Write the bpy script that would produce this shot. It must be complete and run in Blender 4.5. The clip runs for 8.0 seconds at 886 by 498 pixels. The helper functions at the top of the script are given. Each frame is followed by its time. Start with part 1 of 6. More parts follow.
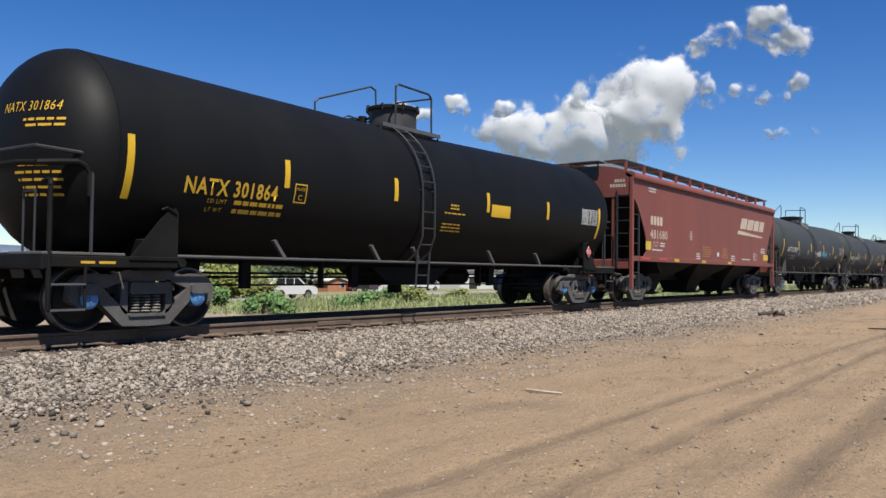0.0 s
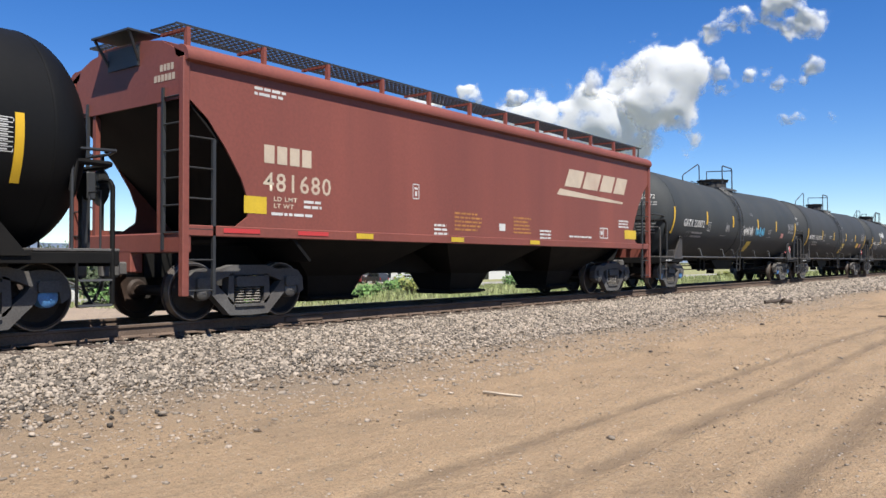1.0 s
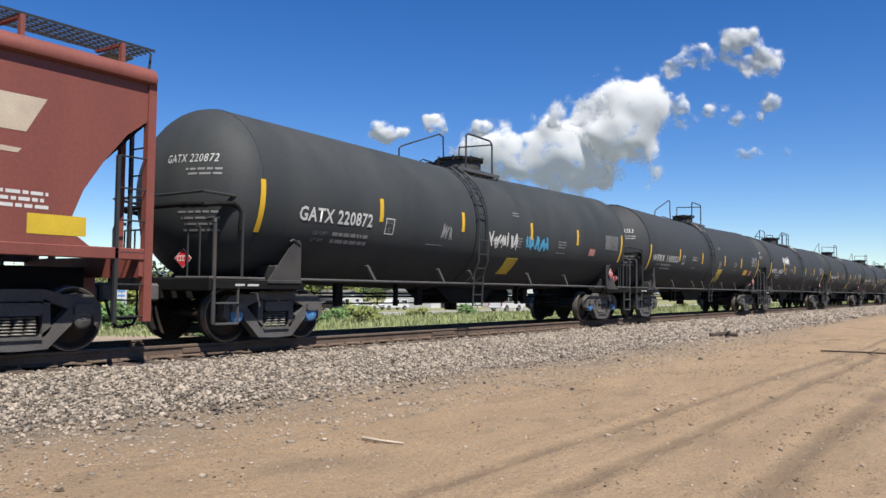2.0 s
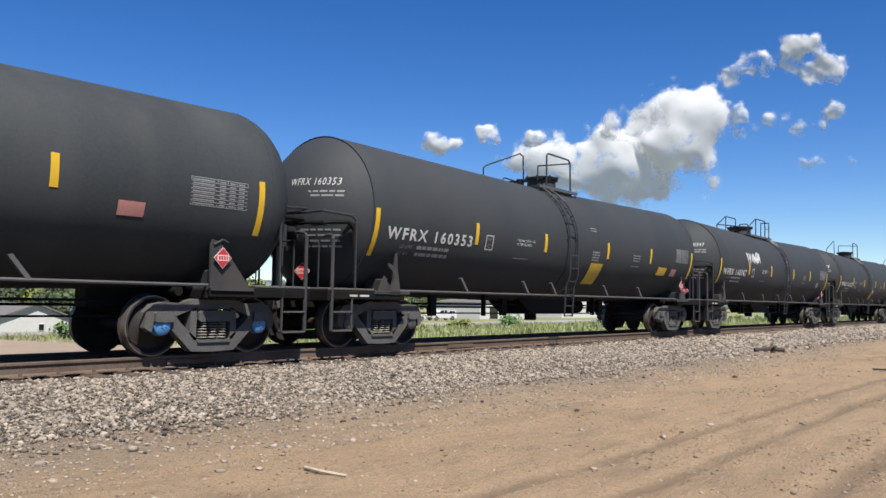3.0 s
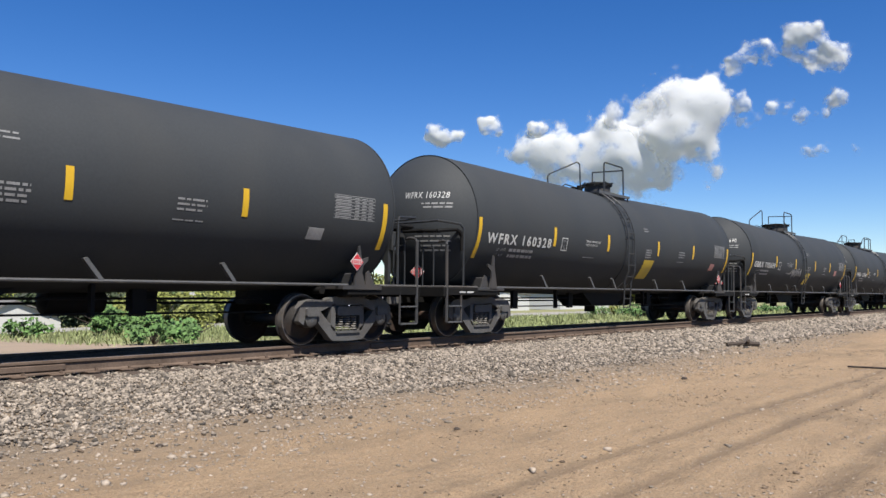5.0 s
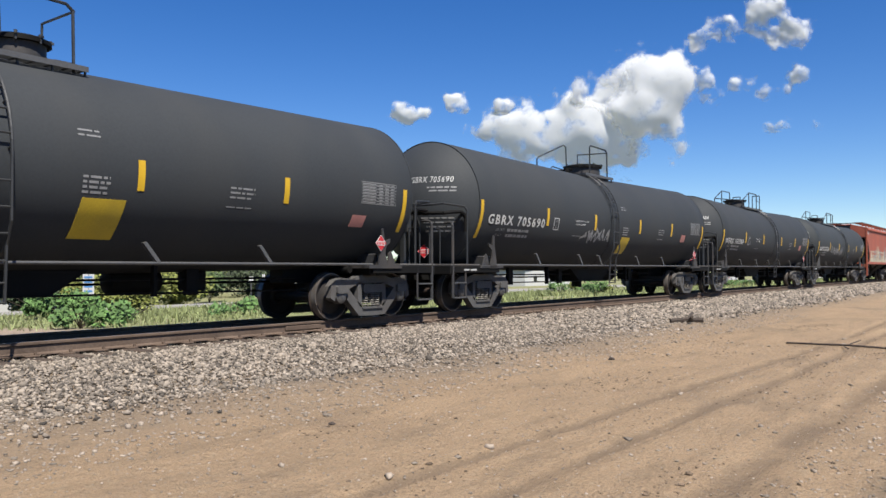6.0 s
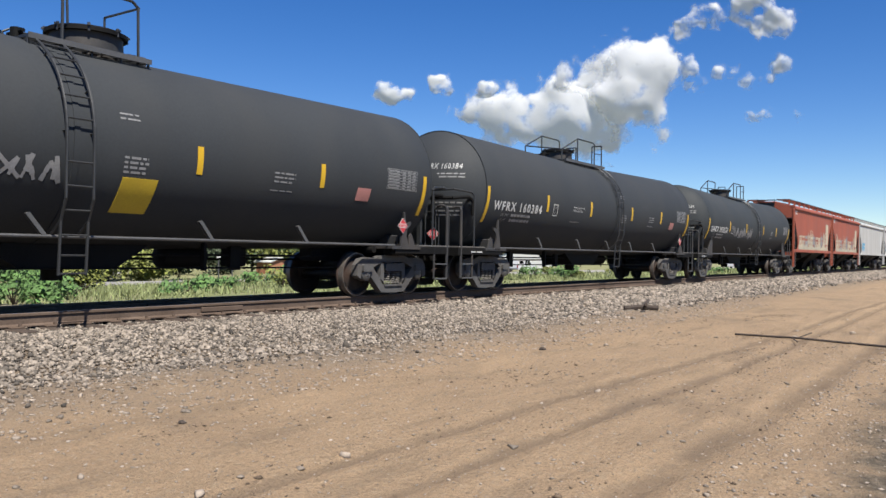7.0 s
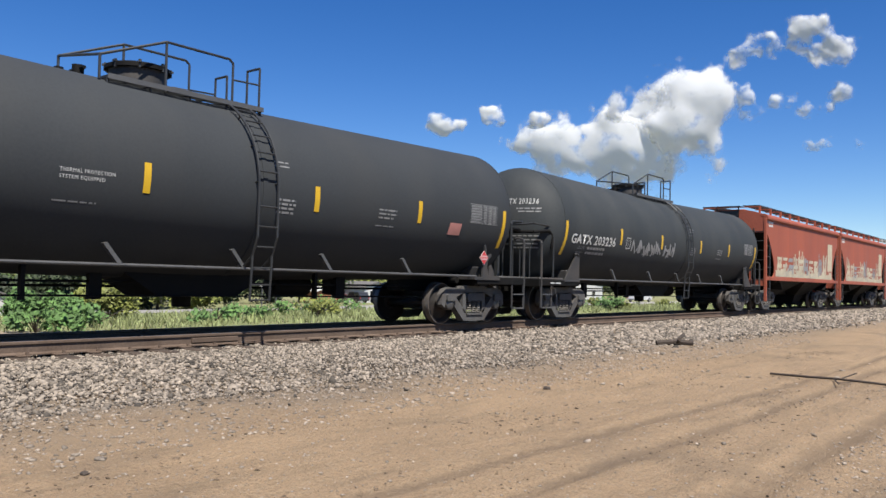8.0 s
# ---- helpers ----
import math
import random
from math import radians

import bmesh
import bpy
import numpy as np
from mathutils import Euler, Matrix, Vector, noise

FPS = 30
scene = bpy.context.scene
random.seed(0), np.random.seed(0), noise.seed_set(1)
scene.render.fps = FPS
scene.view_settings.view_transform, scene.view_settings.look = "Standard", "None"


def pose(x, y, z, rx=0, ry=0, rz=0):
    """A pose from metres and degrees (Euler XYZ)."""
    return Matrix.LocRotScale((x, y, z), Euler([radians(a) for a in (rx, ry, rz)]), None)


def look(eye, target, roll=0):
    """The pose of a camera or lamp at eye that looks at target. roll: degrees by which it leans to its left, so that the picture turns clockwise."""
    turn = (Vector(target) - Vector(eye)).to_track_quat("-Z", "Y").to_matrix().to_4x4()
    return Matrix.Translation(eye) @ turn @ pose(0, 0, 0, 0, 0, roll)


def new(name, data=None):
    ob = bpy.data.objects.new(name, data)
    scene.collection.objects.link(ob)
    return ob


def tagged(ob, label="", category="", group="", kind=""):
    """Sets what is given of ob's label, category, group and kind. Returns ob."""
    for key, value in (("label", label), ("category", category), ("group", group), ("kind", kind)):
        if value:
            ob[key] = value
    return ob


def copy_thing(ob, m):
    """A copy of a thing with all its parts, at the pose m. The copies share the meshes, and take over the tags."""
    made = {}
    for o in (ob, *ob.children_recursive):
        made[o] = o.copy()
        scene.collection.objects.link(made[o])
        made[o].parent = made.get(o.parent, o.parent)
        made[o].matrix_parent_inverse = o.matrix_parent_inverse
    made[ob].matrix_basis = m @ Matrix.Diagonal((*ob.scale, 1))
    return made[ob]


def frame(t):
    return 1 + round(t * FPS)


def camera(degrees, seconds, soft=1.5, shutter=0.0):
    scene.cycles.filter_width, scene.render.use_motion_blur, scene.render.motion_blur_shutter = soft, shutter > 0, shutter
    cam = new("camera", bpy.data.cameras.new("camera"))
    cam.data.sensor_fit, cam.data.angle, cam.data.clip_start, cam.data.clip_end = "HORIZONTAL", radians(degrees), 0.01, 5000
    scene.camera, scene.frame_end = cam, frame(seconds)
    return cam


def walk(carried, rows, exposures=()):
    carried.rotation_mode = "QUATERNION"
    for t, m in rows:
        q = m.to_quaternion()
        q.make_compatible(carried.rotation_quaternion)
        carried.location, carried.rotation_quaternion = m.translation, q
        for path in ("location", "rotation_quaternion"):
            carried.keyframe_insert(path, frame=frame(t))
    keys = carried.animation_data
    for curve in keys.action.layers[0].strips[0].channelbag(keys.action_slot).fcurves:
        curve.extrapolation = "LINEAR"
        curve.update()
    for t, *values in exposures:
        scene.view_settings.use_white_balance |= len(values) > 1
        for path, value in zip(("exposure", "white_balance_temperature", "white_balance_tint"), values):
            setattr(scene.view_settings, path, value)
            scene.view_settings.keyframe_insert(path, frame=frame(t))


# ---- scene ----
cam = camera(57.58, 8.0)
PATH = [
    (0.0, look((-0.000, 0.000, 1.382), (8.066, 5.905, 1.652), 0.765)),
    (0.5, look((0.554, 0.003, 1.385), (8.552, 6.002, 1.576), -0.235)),
    (1.0, look((1.154, -0.040, 1.384), (9.115, 6.009, 1.542), -0.048)),
    (1.5, look((1.747, -0.040, 1.384), (9.784, 5.904, 1.649), 0.311)),
    (2.0, look((2.400, -0.115, 1.388), (10.613, 5.567, 1.895), 0.640)),
    (3.5, look((4.300, -0.201, 1.382), (11.972, 6.178, 2.041), 1.178)),
    (4.0, look((4.906, -0.214, 1.391), (12.661, 6.065, 2.058), 0.525)),
    (5.5, look((6.846, -0.317, 1.431), (14.686, 5.875, 1.868), 0.299)),
    (6.0, look((7.484, -0.382, 1.424), (15.529, 5.553, 1.688), -0.222)),
    (6.5, look((8.137, -0.491, 1.428), (16.381, 5.170, 1.464), 0.463)),
    (7.0, look((8.782, -0.530, 1.410), (16.966, 5.216, 1.452), 0.914)),
    (7.5, look((9.402, -0.609, 1.404), (17.459, 5.303, 1.772), 1.541)),
    (8.0, look((10.004, -0.600, 1.405), (17.794, 5.657, 1.810), 1.265)),
]
EXPOSURES = [(0.0, 0.84), (0.5, 1.01), (1.0, 1.14), (1.5, 1.11), (2.0, 0.98), (3.5, 1.0), (5.5, 1.02), (6.0, 1.0), (6.5, 0.88), (7.0, 0.98), (8.0, 0.98)]
walk(cam, PATH, EXPOSURES)

# ---- light ----
SUN_TO = Vector((-0.27, -0.46, 0.845)).normalized()
world = bpy.data.worlds.new("sky")
scene.world = world
world.use_nodes = True
wn = world.node_tree.nodes
sky = wn.new("ShaderNodeTexSky")
sky.sky_type = "NISHITA"
sky.sun_disc = False
sky.sun_elevation = math.asin(SUN_TO.z)
sky.sun_rotation = math.atan2(SUN_TO.x, SUN_TO.y)
sky.altitude = 1500
sky.air_density = 1.0
sky.dust_density = 0.1
sky.ozone_density = 3.0
tone = wn.new("ShaderNodeHueSaturation")
tone.inputs["Hue"].default_value = 0.512
tone.inputs["Saturation"].default_value = 1.34
world.node_tree.links.new(sky.outputs[0], tone.inputs["Color"])
wn["Background"].inputs["Strength"].default_value = 0.066
world.node_tree.links.new(tone.outputs[0], wn["Background"].inputs["Color"])
sun = new("sun", bpy.data.lights.new("sun", "SUN"))
sun.data.energy = 5.0
sun.data.angle = radians(0.53)
sun.data.color = (1.0, 0.95, 0.87)
sun.matrix_world = look((0, 0, 50), Vector((0, 0, 50)) - SUN_TO)

YC, ZR = 11.515, 0.465          # track centre line and rail top
SPEED = 15.328
rng = random.Random(7)
nrng = np.random.default_rng(5)


# ---- materials ----
def material(name, base, rough=0.7, metal=0.0, vary=0.12, scale=3.0, fine=40.0, bump=0.15, dirt=None, dirt_amount=0.0,
             island=0.0, spec=0.5, dirt_scale=1.2, streak=False):
    """A node material with coarse and fine variation, optional stains and relief."""
    m = bpy.data.materials.new(name)
    m.use_nodes = True
    nt = m.node_tree
    n, l = nt.nodes, nt.links
    b = n["Principled BSDF"]
    co = n.new("ShaderNodeTexCoord")
    mp = n.new("ShaderNodeMapping")
    mp.inputs["Scale"].default_value = (1, 1, 0.12) if streak else (1, 1, 1)
    l.new(co.outputs["Object"], mp.inputs["Vector"])
    n1 = n.new("ShaderNodeTexNoise")
    n1.inputs["Scale"].default_value, n1.inputs["Detail"].default_value = scale, 6
    n2 = n.new("ShaderNodeTexNoise")
    n2.inputs["Scale"].default_value, n2.inputs["Detail"].default_value = fine, 4
    l.new(mp.outputs[0], n1.inputs["Vector"])
    l.new(co.outputs["Object"], n2.inputs["Vector"])
    add = n.new("ShaderNodeMath")
    add.operation = "ADD"
    l.new(n1.outputs["Fac"], add.inputs[0])
    l.new(n2.outputs["Fac"], add.inputs[1])
    rg = n.new("ShaderNodeMapRange")
    rg.inputs["From Min"].default_value, rg.inputs["From Max"].default_value = 0.6, 1.4
    rg.inputs["To Min"].default_value, rg.inputs["To Max"].default_value = 1 - 2 * vary, 1 + 2 * vary
    l.new(add.outputs[0], rg.inputs["Value"])
    last = rg.outputs[0]
    if island:
        geo = n.new("ShaderNodeNewGeometry")
        oi = n.new("ShaderNodeObjectInfo")
        s = n.new("ShaderNodeMath")
        s.operation = "ADD"
        l.new(geo.outputs["Random Per Island"], s.inputs[0])
        l.new(oi.outputs["Random"], s.inputs[1])
        fr = n.new("ShaderNodeMath")
        fr.operation = "FRACT"
        l.new(s.outputs[0], fr.inputs[0])
        r2 = n.new("ShaderNodeMapRange")
        r2.inputs["To Min"].default_value, r2.inputs["To Max"].default_value = 1 - island, 1 + island
        l.new(fr.outputs[0], r2.inputs["Value"])
        mu = n.new("ShaderNodeMath")
        mu.operation = "MULTIPLY"
        l.new(last, mu.inputs[0])
        l.new(r2.outputs[0], mu.inputs[1])
        last = mu.outputs[0]
    col = n.new("ShaderNodeVectorMath")
    col.operation = "SCALE"
    col.inputs[0].default_value = base[:3]
    l.new(last, col.inputs["Scale"])
    out = col.outputs[0]
    if dirt:
        n3 = n.new("ShaderNodeTexNoise")
        n3.inputs["Scale"].default_value, n3.inputs["Detail"].default_value = dirt_scale, 8
        l.new(mp.outputs[0], n3.inputs["Vector"])
        r3 = n.new("ShaderNodeMapRange")
        r3.inputs["From Min"].default_value, r3.inputs["From Max"].default_value = 0.45, 0.7
        r3.inputs["To Max"].default_value = dirt_amount
        l.new(n3.outputs["Fac"], r3.inputs["Value"])
        mx = n.new("ShaderNodeMix")
        mx.data_type = "RGBA"
        l.new(r3.outputs[0], mx.inputs["Factor"])
        l.new(out, mx.inputs["A"])
        mx.inputs["B"].default_value = (*dirt, 1)
        out = mx.outputs["Result"]
    l.new(out, b.inputs["Base Color"])
    b.inputs["Metallic"].default_value = metal
    b.inputs["Specular IOR Level"].default_value = spec
    rr = n.new("ShaderNodeMapRange")
    rr.inputs["To Min"].default_value, rr.inputs["To Max"].default_value = max(rough - 0.1, 0.02), min(rough + 0.1, 1)
    l.new(n1.outputs["Fac"], rr.inputs["Value"])
    l.new(rr.outputs[0], b.inputs["Roughness"])
    if bump:
        bp = n.new("ShaderNodeBump")
        bp.inputs["Strength"].default_value, bp.inputs["Distance"].default_value = bump, 0.02
        l.new(n2.outputs["Fac"], bp.inputs["Height"])
        l.new(bp.outputs[0], b.inputs["Normal"])
    return m


TANK_GREY = material("tank_grey_paint", (0.0276, 0.0307, 0.0338), 0.7, spec=0.2, vary=0.07, scale=0.6, fine=25, bump=0.02, dirt=(0.0384, 0.0384, 0.0369), dirt_amount=0.35, dirt_scale=0.9, streak=True)
TANK_BLACK = material("tank_black_paint", (0.00472, 0.00494, 0.00515), 0.55, spec=0.12, vary=0.1, scale=0.6, fine=25, bump=0.02, dirt=(0.00858, 0.00819, 0.00772), dirt_amount=0.3, streak=True)
TANK_WORN = material("tank_worn_grey_paint", (0.028, 0.0319, 0.0343), 0.7, spec=0.2, vary=0.1, scale=0.6, fine=25, bump=0.02, dirt=(0.0663, 0.0639, 0.0585), dirt_amount=0.22, streak=True)
# underframe black; on hopper slope sheets and bays it stands in for shade
FRAME_SHADE_BLACK = material("black_underframe", (0.00561, 0.00561, 0.00561), 0.7, spec=0.12, vary=0.2, scale=2, bump=0.08, dirt=(0.014, 0.0122, 0.0103), dirt_amount=0.4)
CAST = material("cast_steel", (0.07, 0.068, 0.066), 0.7, spec=0.25, vary=0.2, scale=4, bump=0.12, dirt=(0.0581, 0.044, 0.0337), dirt_amount=0.4)
SPRING = material("spring_steel", (0.116, 0.107, 0.0952), 0.6, 0.1, vary=0.2, bump=0.05)
WHEEL_STEEL = material("wheel_steel", (0.0184, 0.0159, 0.0147), 0.65, 0.0, spec=0.25, vary=0.2, scale=6, bump=0.05, dirt=(0.0734, 0.0367, 0.0214), dirt_amount=0.5)
TREAD = material("polished_tread", (0.166, 0.145, 0.127), 0.45, 0.7, vary=0.06, bump=0.0)
CAP_BLUE = material("blue_bearing_cap", (0.0576, 0.173, 0.357), 0.45, vary=0.2, scale=12, bump=0.05)
CAP_GREY = material("grey_bearing_cap", (0.0734, 0.0704, 0.0673), 0.5, 0.3, vary=0.2, bump=0.05)
RAILING = material("dark_railing_paint", (0.0184, 0.0195, 0.0208), 0.5, vary=0.1, bump=0.03)
GALV = material("light_grey_steel", (0.0796, 0.0796, 0.0796), 0.5, 0.3, vary=0.1, bump=0.04)
YELLOW = material("reflective_yellow", (0.472, 0.288, 0.0115), 0.45, vary=0.05, fine=60, bump=0.02)
YELLOW_PAINT = material("yellow_paint", (0.415, 0.288, 0.0173), 0.5, vary=0.08, bump=0.02, dirt=(0.23, 0.173, 0.0288), dirt_amount=0.4)
WHITE_LETTER = material("white_lettering", (0.415, 0.415, 0.403), 0.55, vary=0.06, bump=0.0, dirt=(0.202, 0.202, 0.196), dirt_amount=0.4)
DIM_LETTER = material("faded_white_lettering", (0.173, 0.173, 0.173), 0.6, vary=0.15, bump=0.0)
YELLOW_LETTER = material("yellow_lettering", (0.432, 0.259, 0.0173), 0.5, vary=0.1, bump=0.0)
FADED_YELLOW = material("faded_yellow_lettering", (0.26, 0.115, 0.03), 0.6, vary=0.2, bump=0.0)
CREAM = material("cream_emblem_paint", (0.357, 0.3, 0.23), 0.6, vary=0.08, bump=0.0, dirt=(0.202, 0.0806, 0.0576), dirt_amount=0.25)
PINK = material("faded_red_panel", (0.317, 0.138, 0.121), 0.6, vary=0.1, bump=0.0)
PLACARD_RED = material("placard_red", (0.374, 0.0173, 0.023), 0.4, vary=0.05, bump=0.0)
HOPPER_RED = material("oxide_red_paint", (0.145, 0.0396, 0.0279), 0.6, vary=0.1, scale=0.7, fine=18, bump=0.03, dirt=(0.101, 0.0289, 0.0214), dirt_amount=0.5, streak=True)
HOPPER_ORANGE = material("faded_orange_red_paint", (0.242, 0.0576, 0.0288), 0.65, vary=0.12, scale=0.7, fine=18, bump=0.03, dirt=(0.173, 0.0432, 0.0259), dirt_amount=0.6, streak=True)
HOPPER_WHITE = material("white_hopper_paint", (0.357, 0.351, 0.334), 0.6, vary=0.08, scale=0.7, bump=0.03, dirt=(0.23, 0.213, 0.184), dirt_amount=0.6, streak=True)
REFLECT_RED = material("red_reflector", (0.346, 0.0288, 0.0288), 0.4, vary=0.05, bump=0.0)
GRAFFITI_WHITE = material("white_spray_paint", (0.432, 0.432, 0.415), 0.7, vary=0.12, bump=0.0)
GRAFFITI_BLUE = material("blue_spray_paint", (0.0461, 0.242, 0.392), 0.6, vary=0.15, bump=0.0)
GRAFFITI_CREAM = material("cream_spray_paint", (0.357, 0.317, 0.23), 0.7, vary=0.15, bump=0.0, dirt=(0.144, 0.144, 0.138), dirt_amount=0.5)
SILL_GREY = material("dark_grey_sill_paint", (0.027, 0.027, 0.028), 0.6, spec=0.3, vary=0.2, scale=3, bump=0.06, dirt=(0.06, 0.05, 0.042), dirt_amount=0.5)
RAIL_STEEL = material("rusty_rail_steel", (0.0958, 0.07, 0.0544), 0.85, 0.0, spec=0.1, vary=0.2, scale=2, bump=0.1, dirt=(0.0778, 0.0518, 0.0363), dirt_amount=0.4)
RAIL_TOP = material("polished_rail_top", (0.0828, 0.0727, 0.0674), 0.5, 0.4, vary=0.05, bump=0.0)
TIE_WOOD = material("weathered_tie_wood", (0.0492, 0.0337, 0.0249), 0.9, vary=0.25, scale=4, fine=60, bump=0.3, island=0.25)
STONE = material("ballast_stone", (0.156, 0.13, 0.104), 0.9, vary=0.22, scale=9, fine=60, bump=0.2, island=0.8)
PEBBLE = material("tan_pebble", (0.207, 0.171, 0.135), 0.9, vary=0.15, scale=20, fine=90, bump=0.15, island=0.45)
CRUMB = material("dark_earth_crumbs", (0.105, 0.078, 0.056), 0.95, vary=0.2, scale=20, fine=90, bump=0.1, island=0.5, spec=0.1)
BARK = material("dry_bark", (0.0389, 0.0285, 0.0217), 0.9, vary=0.25, scale=8, bump=0.4)
PALE_WOOD = material("bleached_wood", (0.321, 0.269, 0.207), 0.8, vary=0.12, scale=8, bump=0.2)
LEAF = material("green_leaves", (0.0389, 0.0648, 0.0156), 0.7, vary=0.2, scale=1, island=0.45, bump=0.0)
LEAF_OLIVE = material("olive_leaves", (0.125, 0.14, 0.026), 0.7, vary=0.18, scale=1, island=0.35, bump=0.0)
LEAF_DARK = material("dark_leaves", (0.0233, 0.0363, 0.0125), 0.75, vary=0.2, scale=1, island=0.5, bump=0.0)
GRASS = material("dry_green_grass", (0.165, 0.19, 0.078), 0.85, vary=0.2, scale=0.6, island=0.4, bump=0.0)
WEED = material("green_weeds", (0.062, 0.125, 0.03), 0.8, vary=0.2, scale=0.8, island=0.4, bump=0.0)
ASPHALT = material("pale_worn_road", (0.217, 0.202, 0.181), 0.9, vary=0.1, scale=0.4, fine=30, bump=0.1)
WHITE_WALL = material("white_siding", (0.426, 0.426, 0.415), 0.7, vary=0.04, bump=0.05)
GREY_ROOF = material("grey_shingle", (0.104, 0.0986, 0.0936), 0.85, vary=0.12, bump=0.2)
BRICK_ORANGE = material("orange_brick_wall", (0.285, 0.125, 0.0674), 0.8, vary=0.12, scale=2, bump=0.1)
DARK_GLASS = material("dark_window_glass", (0.0104, 0.013, 0.0156), 0.08, vary=0.05, bump=0.0)
CAR_WHITE = material("white_car_paint", (0.449, 0.449, 0.449), 0.25, vary=0.02, bump=0.0)
CAR_RED = material("dark_red_car_paint", (0.114, 0.0156, 0.0156), 0.3, vary=0.04, bump=0.0)
CAR_DARK = material("dark_car_paint", (0.0259, 0.0285, 0.0337), 0.3, vary=0.04, bump=0.0)
RUBBER = material("tyre_rubber", (0.013, 0.013, 0.013), 0.85, vary=0.1, bump=0.1)
CHROME = material("bright_metal", (0.311, 0.311, 0.311), 0.3, 0.9, vary=0.04, bump=0.0)
LAMP_RED = material("tail_lamp_red", (0.259, 0.0104, 0.0104), 0.3, vary=0.02, bump=0.0)
HILL = material("far_blue_hills", (0.0806, 0.109, 0.156), 0.95, vary=0.1, scale=0.004, fine=0.03, bump=0.0)


def cloud_material():
    """White, letting some light through; thins out where the heap's own depth runs out."""
    m = bpy.data.materials.new("cloud_white")
    m.use_nodes = True
    n, l = m.node_tree.nodes, m.node_tree.links
    n.remove(n["Principled BSDF"])
    d, t, x = n.new("ShaderNodeBsdfDiffuse"), n.new("ShaderNodeBsdfTranslucent"), n.new("ShaderNodeMixShader")
    d.inputs["Color"].default_value = t.inputs["Color"].default_value = (0.75, 0.76, 0.79, 1)
    x.inputs[0].default_value = 0.5
    l.new(d.outputs[0], x.inputs[1])
    l.new(t.outputs[0], x.inputs[2])
    at, co, no, ad, rg, tr, mx = n.new("ShaderNodeAttribute"), n.new("ShaderNodeTexCoord"), n.new("ShaderNodeTexNoise"), n.new("ShaderNodeMath"), n.new("ShaderNodeMapRange"), n.new("ShaderNodeBsdfTransparent"), n.new("ShaderNodeMixShader")
    at.attribute_name = "depth"
    no.inputs["Scale"].default_value, no.inputs["Detail"].default_value, no.inputs["Roughness"].default_value = 0.019, 7, 0.5
    l.new(co.outputs["Object"], no.inputs["Vector"])
    ad.operation = "MULTIPLY_ADD"
    l.new(no.outputs["Fac"], ad.inputs[0])
    ad.inputs[1].default_value = 3.2
    l.new(at.outputs["Fac"], ad.inputs[2])
    bp = n.new("ShaderNodeBump")
    bp.inputs["Strength"].default_value, bp.inputs["Distance"].default_value = 0.4, 7.0
    l.new(no.outputs["Fac"], bp.inputs["Height"])
    l.new(bp.outputs[0], d.inputs["Normal"])
    rg.interpolation_type = "SMOOTHSTEP"
    rg.inputs["From Min"].default_value, rg.inputs["From Max"].default_value = 1.85, 2.75
    l.new(ad.outputs[0], rg.inputs["Value"])
    l.new(rg.outputs[0], mx.inputs[0])
    l.new(tr.outputs[0], mx.inputs[1])
    l.new(x.outputs[0], mx.inputs[2])
    l.new(mx.outputs[0], n["Material Output"].inputs["Surface"])
    return m


CLOUD = cloud_material()


